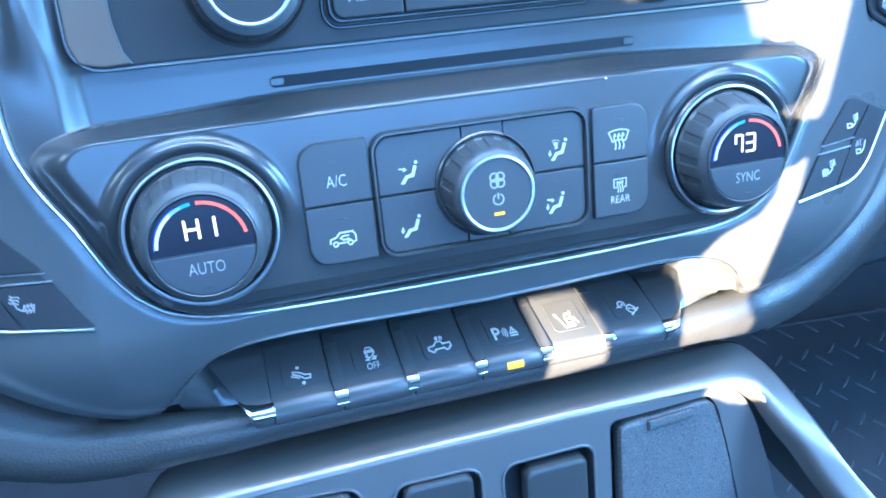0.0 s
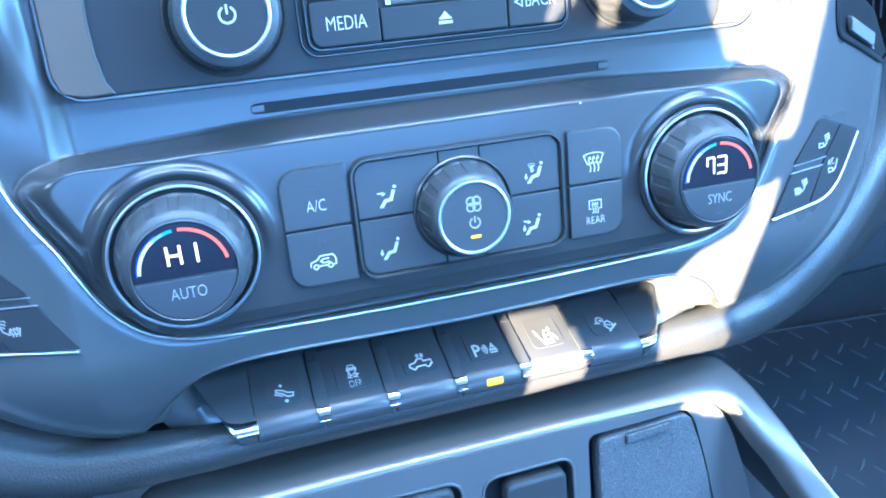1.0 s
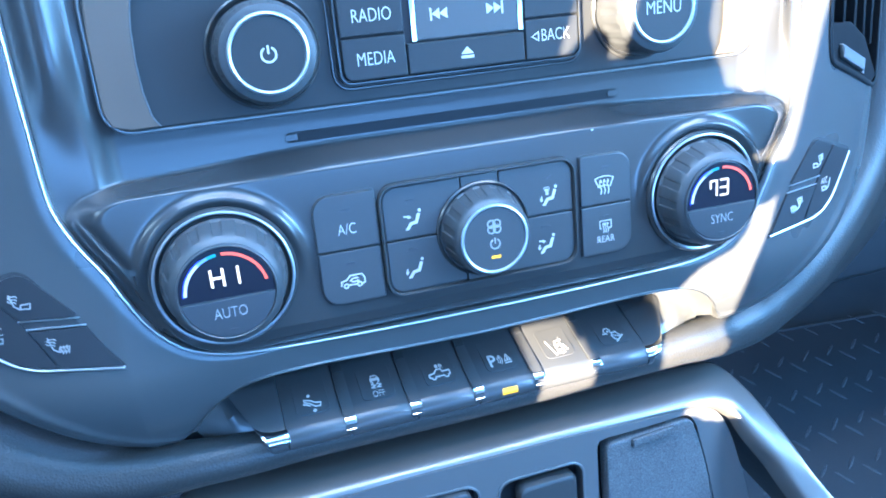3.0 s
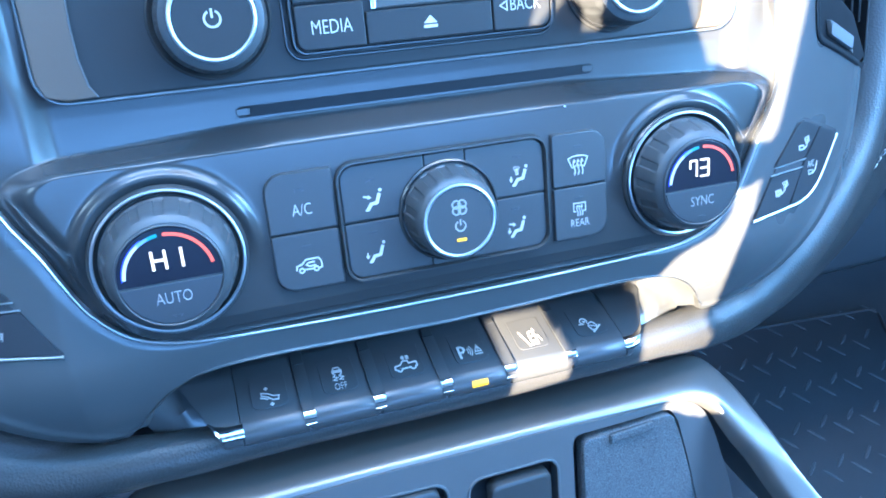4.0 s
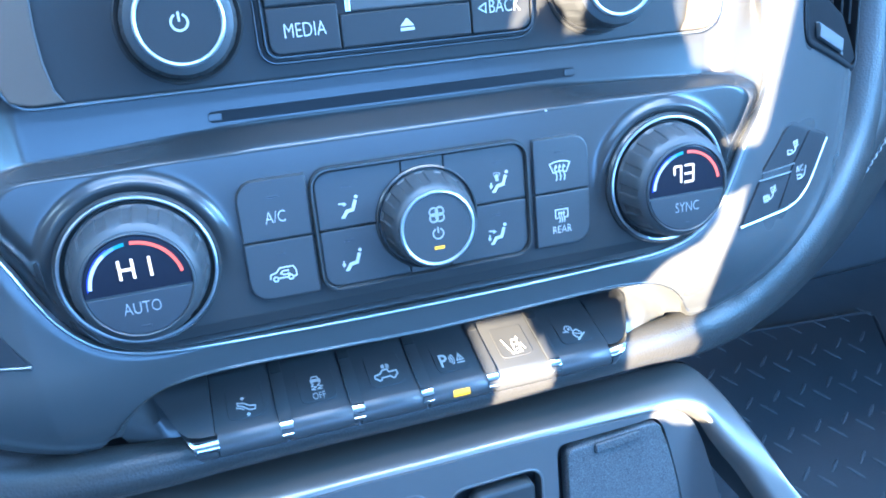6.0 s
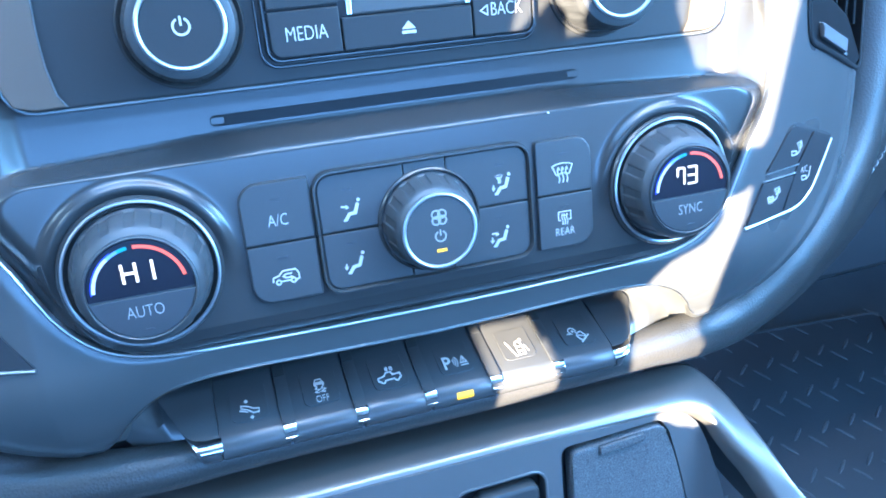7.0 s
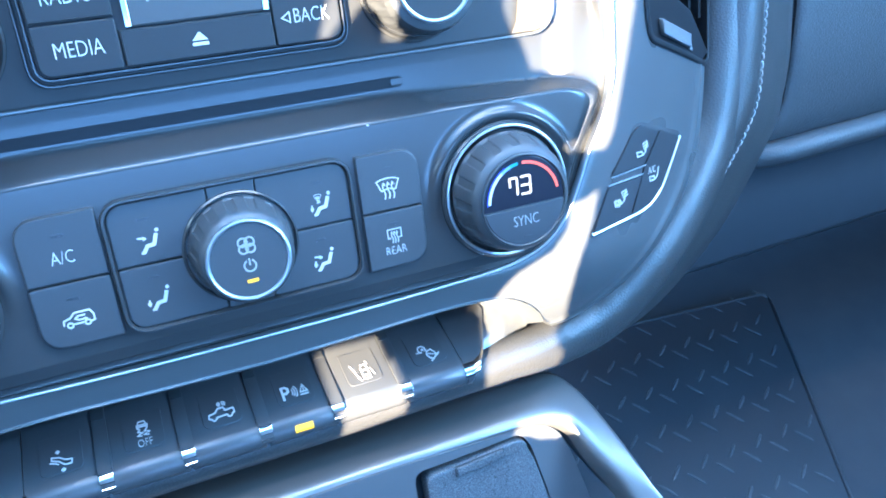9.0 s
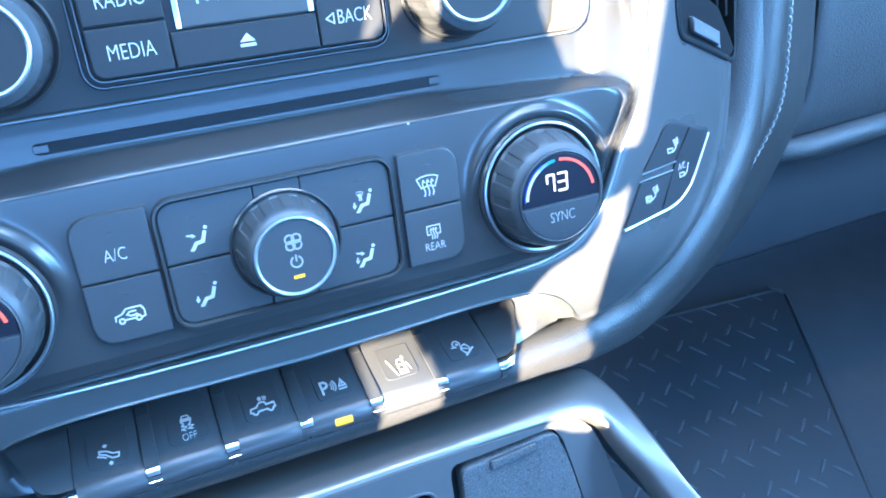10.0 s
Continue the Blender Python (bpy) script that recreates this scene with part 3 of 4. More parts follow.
rb = button(rrect(0.0507, -0.0252, 0.0776, -0.00025, (0.001, 0.008, 0.001, 0.001)), climate, name="rear_defrost_button")
part("icon", strokes(REAR_DEFROST, flat_at(0.0632, FY, -0.0112), 0.0072), WHITE, rb)
part("lettering", lettering("REAR", flat_at(0.0632, FY, -0.0177), 0.0036, 0.8), WHITE, rb)
indicator(rb, 0.0632, -0.0058)
# gaps round the outer buttons
for poly in (rrect(-0.0780, -0.0256, -0.0488, 0.0260, (0.0085, 0.001, 0.001, 0.0085)), rrect(0.0504, -0.0256, 0.0780, 0.0253, (0.001, 0.0085, 0.0085, 0.001))):
    part("button_gap", slab(poly, 0.0022, 0.0003, 0.0002, 0.001), GAP, climate)

part("mode_bezel", frame_strip(rrect(-0.0485, -0.0271, 0.0485, 0.0269, 0.0085), 0.0020, 0.0022, 0.0036), GREY, climate, "rounded raised bezel")
part("mode_gap", slab(rrect(-0.0468, -0.0254, 0.0468, 0.0252, 0.007), 0.0022, 0.0003, 0.0002, 0.001), GAP, climate)
for x0, z0, x1, z1, rad, extra, px, pz in ((-0.0464, 0.0002, -0.0094, 0.0248, (0.001, 0.001, 0.001, 0.0065), ARROW_FACE, -0.0325, 0.0085),
                                           (-0.0464, -0.0250, -0.0094, -0.0002, (0.0065, 0.001, 0.001, 0.001), ARROW_FEET, -0.0335, -0.0145),
                                           (0.0094, 0.0002, 0.0464, 0.0248, (0.001, 0.001, 0.0065, 0.001), ARROW_FEET + moved(SHIELD, -0.2, 0.36, 0.36) + [wave(u, 0.1, 0.42, 0.035, 0.02) for u in (-0.26, -0.2, -0.14)], 0.0348, 0.0088),
                                           (0.0094, -0.0250, 0.0464, -0.0002, (0.001, 0.0065, 0.001, 0.001), ARROW_FACE + ARROW_FEET, 0.0325, -0.0148)):
    mb = button(rrect(x0, z0, x1, z1, rad), climate, name="airflow_button", h=0.0014)
    person(mb, px, pz, extra, y=0.0002)
    indicator(mb, px - 0.001, pz + 0.0092, y=0.0002)
part("fan_cap", slab(rrect(-0.0091, 0.0180, 0.0091, 0.0248, 0.0006, 2), 0.0022, 0.002, 0.0004), FACE, climate)
part("fan_sill", slab(rrect(-0.0091, -0.0250, 0.0091, -0.0190, 0.0006, 2), 0.0022, 0.002, 0.0004), FACE, climate)


def grip(count, deep=0.03, near=-1.0, far=1.0):
    """A rim with shallow square notches between broad pads, from near to far along the axis."""
    def ripple(a, r, y):
        q = (a * count / (2 * math.pi)) % 1.0
        q = min(q, 1 - q)
        return 1 - deep * (1 - step(0.17, 0.24, q)) if near <= y <= far else 1
    return ripple


def ring_tube(cx, cz, r, y, t, name, parent, mat=None, segs=72):
    bm = bmesh.new()
    loops = []
    for k in range(segs):
        a = 2 * math.pi * k / segs
        loops.append([bm.verts.new((cx + (r + t * math.cos(b)) * math.cos(a), y + t * math.sin(b), cz + (r + t * math.cos(b)) * math.sin(a))) for b in [2 * math.pi * j / 8 for j in range(8)]])
    for i in range(segs):
        for j in range(8):
            bm.faces.new((loops[i - 1][j - 1], loops[i - 1][j], loops[i][j], loops[i][j - 1]))
    return part(name, bm, mat or CHROME, parent)


def half_disc(cx, cz, r, cut, upper, y, h, n=40):
    """The part of a disc above or below a level cut."""
    a = math.degrees(math.asin(cut / r))
    pts = arc(cx, cz, r, a, 180 - a, n) if upper else arc(cx, cz, r, 180 - a, 360 + a, n)
    return slab(pts, y, h, 0.0004, 0.004)


SEG = {"H": "bcefg", "I": "m", "7": "abcf", "3": "abcdg"}


def digit(ch, du, m, w=0.0050, h=0.0088, t=0.0010):
    k = {"a": [(0, h), (w, h)], "b": [(w, h / 2), (w, h)], "c": [(w, 0), (w, h / 2)], "d": [(0, 0), (w, 0)], "e": [(0, 0), (0, h / 2)], "f": [(0, h / 2), (0, h)], "g": [(0, h / 2), (w, h / 2)], "m": [(w / 2, 0), (w / 2, h)]}
    lines = []
    for s in SEG[ch]:
        (a, b), (c, d) = k[s]
        e = 0.0003
        if a == c:
            lines.append((t, [(a + du, b + e), (c + du, d - e)]))
        else:
            lines.append((t, [(a + du + e, b), (c + du - e, d)]))
    if ch == "7":
        lines.append((t, [(du, h), (du, h * 0.86)]))
    return lines


def temperature_knob(cx, text, word):
    cz, lean, y = -0.0025, 0.085, -0.0152
    profile = [(0.0266, 0.005), (0.0266, -0.0006), (0.0261, -0.0016), (0.0258, -0.0024), (0.0257, -0.0030), (0.0247, -0.0090), (0.0246, -0.0096), (0.0241, -0.0112), (0.0233, -0.0130), (0.0221, -0.0144), (0.0208, -0.0152), (0.0200, -0.0152)]
    knob = part("temperature_knob", lathe(profile, cx, cz, 288, grip(16, 0.02, -0.0113, -0.0012), lean=lean), RUBBER, climate, "dark grey rotary knob with notched rim", sharp=24)
    part("collar", lathe([(0.0316, 0.006), (0.0312, 0.0006), (0.0302, -0.0006), (0.0288, -0.0004), (0.0270, 0.0022)], cx, cz, 80, cap=False), GREY, knob)
    ring_tube(cx, cz, 0.0291, -0.0010, 0.0007, "bright_ring", knob, TRIM)
    fz = cz + lean * y
    part("face_rim", lathe([(0.0206, y + 0.001), (0.0204, y - 0.0010), (0.0199, y - 0.0013), (0.0195, y - 0.0008), (0.0195, y + 0.001)], cx, fz, 80, cap=False), RUBBER, knob)
    part("display_window", half_disc(cx, fz, 0.0194, -0.0022, True, y, 0.0006), GLASSY, knob, "black display window")
    part("push_face", half_disc(cx, fz, 0.0194, -0.0028, False, y, 0.0010), PODB, knob)
    front = y - 0.0007
    for name, mat, a0, a1 in (("pale_arc", LED_PALE, 176, 126), ("light_blue_arc", LED_SKY, 126, 110), ("teal_arc", LED_TEAL, 110, 97), ("red_arc", LED_RED, 90, 10)):
        part(name, sheet([[(cx + u, front + dy, fz + v) for u, v in arc(0, 0, r, a0, a1, 16)] for r, dy in ((0.01600, 0.0004), (0.01600, -0.0002), (0.01725, -0.0002), (0.01725, 0.0004))]), mat, knob)
    # blue glow round the pale bar, added as a lit outer band
    part("blue_halo", sheet([[(cx + u, front + dy, fz + v) for u, v in arc(0, 0, r, 178, 118, 16)] for r, dy in ((0.01728, 0.0004), (0.01728, -0.0002), (0.01775, -0.0002), (0.01775, 0.0004))]), LED_BLUE, knob)
    spots = ((-0.0054, 0.0048), (0.0031, 0.0048)) if text == "HI" else ((-0.0064, 0.0034), (-0.0012, 0.0045))
    for ch, (du, w) in zip(text, spots):
        d = flat_at(cx + du, front, fz + 0.0030)
        part("display_digit", strokes(digit(ch, 0.0, d, w, 0.0076, 0.00105 if text == "HI" else 0.0009), d, 1.0, 0.0002), LED_WHITE, knob, "lit white display character " + ch)
    part("lettering", lettering(word, flat_at(cx, y - 0.0011, fz - 0.0088), 0.0047, 0.74), GREYPRINT, knob)
    part("indicator", slab(rrect(cx - 0.0018, fz - 0.0165, cx + 0.0018, fz - 0.0157, 0.0003, 2), y - 0.001, 0.0002, 0.0001, 0.001), DIM, knob)


temperature_knob(-0.118, "HI", "AUTO")
temperature_knob(0.118, "73", "SYNC")

POWER = [(0.11, arc(0, -0.05, 0.4, 122, 418, 22)), (0.11, [(0, 0.42), (0, 0.02)])]
fan = part("fan_knob", lathe([(0.0206, 0.003), (0.0206, -0.0006), (0.0202, -0.0014), (0.0199, -0.0028), (0.0198, -0.0032), (0.0189, -0.0092), (0.0188, -0.0098), (0.0182, -0.0122), (0.0172, -0.0140), (0.0160, -0.0148)], 0, -0.0008, 240, grip(15, 0.03, -0.0120, -0.0010), lean=0.1), RUBBER, climate, "dark grey ribbed fan knob")
part("base_ring", lathe([(0.0228, 0.003), (0.0226, -0.0010), (0.0219, -0.0016), (0.0212, -0.0004)], 0, -0.0008, 72, cap=False), GREY, fan)
ring_tube(0, -0.0023, 0.0154, -0.0152, 0.0009, "bright_ring", fan, TRIM)
part("push_face", lathe([(0.0152, -0.012), (0.0150, -0.0150), (0.0146, -0.0153)], 0, -0.0023, 60), FACE, fan)
m = flat_at(0, -0.0153, 0.0036)
part("icon", strokes([(0.00042, [(0.0012 * math.cos(radians(a)) + 0.00125 * math.cos(radians(b)) * 0.9, 0.0012 * math.sin(radians(a)) + 0.00125 * math.sin(radians(b)) * 0.9) for b in range(0, 361, 30)]) for a in (45, 135, 225, 315)], m, 1.55), GREYPRINT, fan)
part("icon", strokes(POWER, flat_at(0, -0.0153, -0.0042), 0.0056), GREYPRINT, fan)
part("indicator", strokes([(0.0012, [(-0.0018, 0), (0.0018, 0)])], flat_at(0, -0.0153, -0.0106), 1, 0.0003), LED_AMBER, fan, "lit amber indicator")

# ---- radio ----
radio = thing("radio", (0, 0.016, 0.062), "dark radio faceplate with two knobs and brushed silver ends", "radio")
RY = 0.0105
part("faceplate", slab(rrect(-0.1535, 0.0622, 0.1535, 0.1185, (0.011, 0.011, 0.006, 0.006)), RY, 0.0, 0.0012, 0.008), RADIOF, radio)
part("bright_edge", frame_strip(rrect(-0.1545, 0.0612, 0.1545, 0.1195, (0.012, 0.012, 0.007, 0.007)), 0.0017, RY + 0.002, 0.0022, 0.005), SILVER, radio)
for s in (-1, 1):
    poly = [(-0.1480, 0.1172), (-0.1506, 0.1163), (-0.1518, 0.1135), (-0.1528, 0.100), (-0.1530, 0.072), (-0.1505, 0.0652), (-0.143, 0.063), (-0.1318, 0.0635), (-0.1345, 0.068), (-0.1362, 0.078), (-0.1366, 0.09), (-0.136, 0.103), (-0.1345, 0.1125), (-0.1322, 0.1165), (-0.130, 0.1172)]
    if s > 0:
        poly = [(-x, z) for x, z in reversed(poly)]
    part("end_bead", tube([(x, RY - 0.0014, z) for x, z in (poly[7:] if s < 0 else poly[:8])], 0.0003, 6), SILVER, radio, "thin bright inner bead")
    part("silver_end", slab(poly, RY, 0.0016, 0.0008, 0.002), BRUSHED, radio, "brushed silver end cap")
part("button_bezel", frame_strip(rrect(-0.0568, 0.0705, 0.0568, 0.1165, (0.0055, 0.0055, 0.003, 0.003)), 0.0014, RY, 0.0052, 0.002), GREY, radio)
part("button_gap", slab(rrect(-0.0560, 0.0712, 0.0560, 0.1160, (0.005, 0.005, 0.003, 0.003)), RY, 0.003, 0.0003, 0.001), GAP, radio)
part("bezel_rim", frame_strip(rrect(-0.0592, 0.0681, 0.0592, 0.1180, (0.0075, 0.0075, 0.004, 0.004)), 0.0013, RY, 0.0012, 0.002), GREY, radio)
BY = RY - 0.0062


def radio_button(x0, z0, x1, z1, rad, name, mat=None):
    return part(name, slab(rrect(x0, z0, x1, z1, rad), RY, 0.0062, 0.0006, 0.002), mat or RADIOF, radio)


k = radio_button(-0.0548, 0.0722, -0.0268, 0.0897, (0.0042, 0.001, 0.001, 0.001), "media_button")
part("lettering", lettering("MEDIA", flat_at(-0.0405, BY, 0.0806), 0.0056, 0.72), WHITE, k)
k = radio_button(-0.0548, 0.0903, -0.0268, 0.109, 0.0006, "radio_button")
part("lettering", lettering("RADIO", flat_at(-0.0405, BY, 0.0985), 0.0056, 0.72), WHITE, k)
k = radio_button(-0.0262, 0.0722, 0.0282, 0.0852, 0.0006, "eject_button")
part("icon", strokes([(-1, [(-0.5, 0.02), (0.5, 0.02), (0.0, 0.55)]), (0.2, [(-0.44, -0.2), (0.44, -0.2)])], flat_at(0.0008, BY, 0.0782), 0.0058), WHITE, k)
k = radio_button(0.0288, 0.0722, 0.0548, 0.0897, (0.001, 0.0042, 0.001, 0.001), "back_button")
part("lettering", lettering("BACK", flat_at(0.0434, BY, 0.0822), 0.0054, 0.72), WHITE, k)
part("icon", strokes([(0.09, [(0.25, 0.4), (0.25, -0.4), (-0.4, 0.0), (0.25, 0.4)])], flat_at(0.0338, BY, 0.0822), 0.0048), WHITE, k)
k = radio_button(0.0288, 0.0903, 0.0548, 0.109, 0.0006, "blank_button")
k = radio_button(-0.0218, 0.0858, 0.0258, 0.1085, 0.0006, "seek_bar", SCREEN)
for s in (-1, 1):
    part("icon", strokes([(-1, [(s * -0.6, 0.4), (s * -0.6, -0.4), (s * 0.0, 0.0)]), (-1, [(0.0, 0.4), (0.0, -0.4), (s * 0.6, 0.0)]), (0.14, [(s * 0.68, 0.42), (s * 0.68, -0.42)])], flat_at(0.002 + s * 0.0125, BY, 0.0965), 0.0058), WHITE, k)
    part("chrome_strip", slab(rrect(0.002 + s * 0.0247 - 0.0011, 0.0858, 0.002 + s * 0.0247 + 0.0011, 0.1085, 0.0004, 2), RY, 0.0066, 0.0003), CHROME, k)
k = part("upper_strip", slab(rrect(-0.0548, 0.1096, 0.0548, 0.1152, 0.001, 2), RY, 0.0056, 0.0004), GLASSY, radio, "dark glossy upper strip")


def radio_knob(cx, cz, word=""):
    knob = part("radio_knob", lathe([(0.0208, RY), (0.0208, RY - 0.0055), (0.0207, RY - 0.0065), (0.0204, RY - 0.0165), (0.0202, RY - 0.018), (0.0188, RY - 0.0215), (0.0162, RY - 0.0225)], cx, cz, 288, grip(18, 0.018, RY - 0.017, RY - 0.006)), RUBBER, radio, "dark grey round radio knob")
    part("collar", lathe([(0.0240, RY + 0.001), (0.0238, RY - 0.0014), (0.0230, RY - 0.002), (0.0220, RY - 0.0012), (0.0214, RY)], cx, cz, 72, cap=False), GREY, knob)
    ring_tube(cx, cz, 0.0151, RY - 0.0234, 0.00095, "bright_ring", knob, TRIM)
    part("push_face", lathe([(0.0146, RY - 0.020), (0.0146, RY - 0.0232), (0.0142, RY - 0.0236)], cx, cz, 60), RADIOF, knob)
    if word:
        part("lettering", lettering(word, flat_at(cx, RY - 0.0236, cz), 0.0058, 0.8), WHITE, knob)
    else:
        part("icon", strokes(POWER, flat_at(cx, RY - 0.0236, cz), 0.0072), WHITE, knob)


radio_knob(-0.0865, 0.0885)
radio_knob(0.0885, 0.0895, "MENU")

# ---- row of switches ----
bank = thing("switch_row", (0, 0.03, -0.10), "row of six glossy dark switches with small chrome tabs", "switch panel")
SLOPE = 2.27
SW = [(0.060, -0.0764), (0.0522, -0.0760), (0.0510, -0.0761), (0.0490, -0.0770), (0.0330, -0.0840), (0.0192, -0.0901), (0.0178, -0.0908), (0.0152, -0.0935), (0.0146, -0.0962), (0.0150, -0.0990), (0.0175, -0.1015), (0.030, -0.1030)]


def extrude_x(profile, x0, x1, bev=0.0005, bm=None):
    bm = bm or bmesh.new()
    cy = sum(p[0] for p in profile) / len(profile)
    cz = sum(p[1] for p in profile) / len(profile)
    loops = []
    for x, s in ((x0, 0.965), (x0 + bev, 1.0), (x1 - bev, 1.0), (x1, 0.965)):
        loops.append([bm.verts.new((x, cy + (y - cy) * s, cz + (z - cz) * s)) for y, z in profile])
    n = len(profile)
    for l0, l1 in zip(loops, loops[1:]):
        for i in range(n):
            bm.faces.new((l0[i - 1], l0[i], l1[i], l1[i - 1]))
    bm.faces.new(loops[0])
    bm.faces.new(loops[-1])
    return bm


PEDAL = [(0.075, [(-0.5, 0.26), (-0.08, 0.16), (0.24, -0.06), (0.62, -0.12), (0.56, -0.38), (0.2, -0.36), (-0.12, -0.08), (-0.5, 0.08), (-0.5, 0.26)]), (0.08, [(-0.6, -0.06), (-0.3, -0.16), (-0.14, -0.26)]), (-1, [(-0.16, 0.66), (-0.28, 0.52), (-0.14, 0.40), (0.0, 0.54)]), (-1, [(0.1, -0.52), (-0.04, -0.66), (0.1, -0.80), (0.24, -0.66)])]
SKID = [(0.07, [(-0.26, 0.76), (-0.2, 0.98), (0.16, 0.98), (0.24, 0.76), (-0.26, 0.76)]), (-1, [(-0.36, 0.58), (0.36, 0.58), (0.34, 0.78), (-0.34, 0.78)]), (-1, [(-0.32, 0.48), (-0.2, 0.48), (-0.2, 0.6), (-0.32, 0.6)]), (-1, [(0.2, 0.48), (0.32, 0.48), (0.32, 0.6), (0.2, 0.6)]),
        (0.075, [(-0.16, 0.44), (-0.30, 0.30), (-0.02, 0.20), (-0.34, 0.06), (-0.1, 0.0)]), (0.075, [(0.24, 0.44), (0.10, 0.30), (0.38, 0.20), (0.06, 0.06), (0.32, 0.0)])]
TRUCK = [(0.075, [(-0.52, -0.2), (-0.62, -0.16), (-0.6, 0.02), (-0.28, 0.08), (-0.12, 0.28), (0.14, 0.28), (0.2, 0.1), (0.6, 0.12), (0.62, -0.12), (0.52, -0.16)]), (0.075, arc(-0.38, -0.2, 0.12, 180, 360, 8)), (0.075, [(-0.26, -0.18), (0.24, -0.16)]), (0.075, arc(0.38, -0.18, 0.12, 180, 360, 8)),
         (-1, [(-0.1, 0.4), (0.0, 0.36), (0.06, 0.5), (0.0, 0.62), (-0.1, 0.58), (-0.14, 0.48)]), (0.05, [(0.12, 0.58), (0.28, 0.54)]), (0.05, [(0.13, 0.5), (0.29, 0.46)]), (0.05, [(0.12, 0.42), (0.27, 0.37)])]
PARK = [(0.12, [(-0.62, -0.34), (-0.62, 0.36), (-0.42, 0.36), (-0.3, 0.26), (-0.3, 0.1), (-0.42, 0.0), (-0.62, 0.0)]), (0.05, arc(-0.3, 0, 0.22, -42, 42, 6)), (0.05, arc(-0.3, 0, 0.34, -42, 42, 6)), (0.05, arc(-0.3, 0, 0.46, -42, 42, 6)), (0.06, [(0.3, -0.12), (0.68, -0.12), (0.5, 0.3), (0.3, -0.12)]), (0.06, [(0.28, -0.28), (0.7, -0.28)]), (0.05, [(0.5, -0.05), (0.5, 0.14)])]
LANE = [(0.07, [(-0.56, 0.5), (-0.24, -0.52)]), (0.05, [(0.34, 0.56), (0.40, 0.40)]), (0.05, [(0.46, 0.1), (0.58, -0.3)]), (0.06, [(-0.06, -0.46), (-0.06, 0.2), (0.02, 0.4), (0.24, 0.4), (0.32, 0.2), (0.32, -0.46), (-0.06, -0.46)]), (0.05, [(0.02, 0.08), (0.24, 0.08)]), (0.05, [(0.03, -0.24), (0.24, -0.24)])]
HILL = [(0.07, arc(-0.24, 0.28, 0.22, -40, 250, 12)), (0.06, [(-0.62, 0.12), (-0.34, 0.12)]), (0.08, [(-0.2, 0.26)]), (0.07, [(-0.1, -0.1), (0.02, 0.1), (0.26, 0.16), (0.44, -0.12), (0.36, -0.34), (0.14, -0.46), (-0.02, -0.3), (-0.1, -0.1)]), (0.09, [(0.04, -0.56), (0.62, -0.16)]), (0.05, [(0.0, -0.06), (0.36, -0.2)])]
PITCH, FIRST = 0.0338, -0.0885
for i, (name, icon, size) in enumerate((("pedal_switch", PEDAL, 0.0072), ("traction_switch", SKID, 0.0072), ("cargo_lamp_switch", TRUCK, 0.0092), ("parking_switch", PARK, 0.0088), ("lane_switch", LANE, 0.0088), ("hill_descent_switch", HILL, 0.0086))):
    cx = FIRST + PITCH * i
    sw = part(name, extrude_x(SW, max(cx - PITCH / 2 + 0.0004, -0.1030), min(cx + PITCH / 2 - 0.0004, 0.0950)), SWITCH, bank, sharp=40)
    my, mz = 0.0330, -0.0840
    face = lying(cx, my - 0.0002, mz, SLOPE)
    # the wedge-shaped finger pad
    bm = slab(rrect(-0.0080, -0.0098, 0.0090, 0.0108, (0.003, 0.003, 0.001, 0.001)), lambda x, z: -0.012 * (0.0108 - z), 0.0001, 0.0001, 0.0012)
    bmesh.ops.transform(bm, matrix=face @ Matrix(((1, 0, 0, 0), (0, 0, 1, 0), (0, -1, 0, 0), (0, 0, 0, 1))), verts=bm.verts)
    part("finger_pad", bm, SWITCH, sw)
    lift = face @ Matrix.Translation((0.0005, -0.0030, 0.00045)) @ Matrix.Rotation(-0.012, 4, "X") @ Matrix.Diagonal((1, 1.16, 1, 1))
    part("icon", strokes(icon, lift, size), WHITE, sw)
    if name == "traction_switch":
        part("lettering", lettering("OFF", lift @ Matrix.Translation((0.0002, -0.0034, 0)), 0.0036, 0.72), WHITE, sw)
    if name == "parking_switch":
        part("indicator", extrude_x([(0.0155, -0.0934), (0.0148, -0.0943), (0.0143, -0.0962), (0.0146, -0.0974), (0.0160, -0.0960)], cx - 0.0042, cx + 0.0042, 0.0003), LED_AMBER, sw, "lit amber indicator")
RIB = [(0.060, -0.0762), (0.0520, -0.0756), (0.0505, -0.0757), (0.0330, -0.0832), (0.0166, -0.0901), (0.020, -0.0945), (0.05, -0.09)]
TAB = [(0.0185, -0.0893), (0.0162, -0.0904), (0.0147, -0.0920), (0.0143, -0.0931), (0.0160, -0.0936), (0.024, -0.0930)]
TAB_DARK = [(0.0160, -0.0934), (0.0146, -0.0937), (0.0141, -0.0955), (0.0143, -0.0975), (0.0160, -0.0992), (0.024, -0.0990), (0.024, -0.0935)]
for i in range(5):
    cx = FIRST + PITCH * (i + 0.5)
    part("divider", extrude_x(RIB, cx - 0.0030, cx + 0.0030, 0.0008), SWITCH, bank)
    part("divider_head", extrude_x([(0.0530, -0.0747), (0.0505, -0.0751), (0.0440, -0.0780), (0.0446, -0.0796), (0.0530, -0.0770)], cx - 0.0026, cx + 0.0026, 0.0008), FACE, bank)
    part("chrome_tab", extrude_x(TAB, cx - 0.0028, cx + 0.0028, 0.0006), CHROME, bank, "small chrome tab")
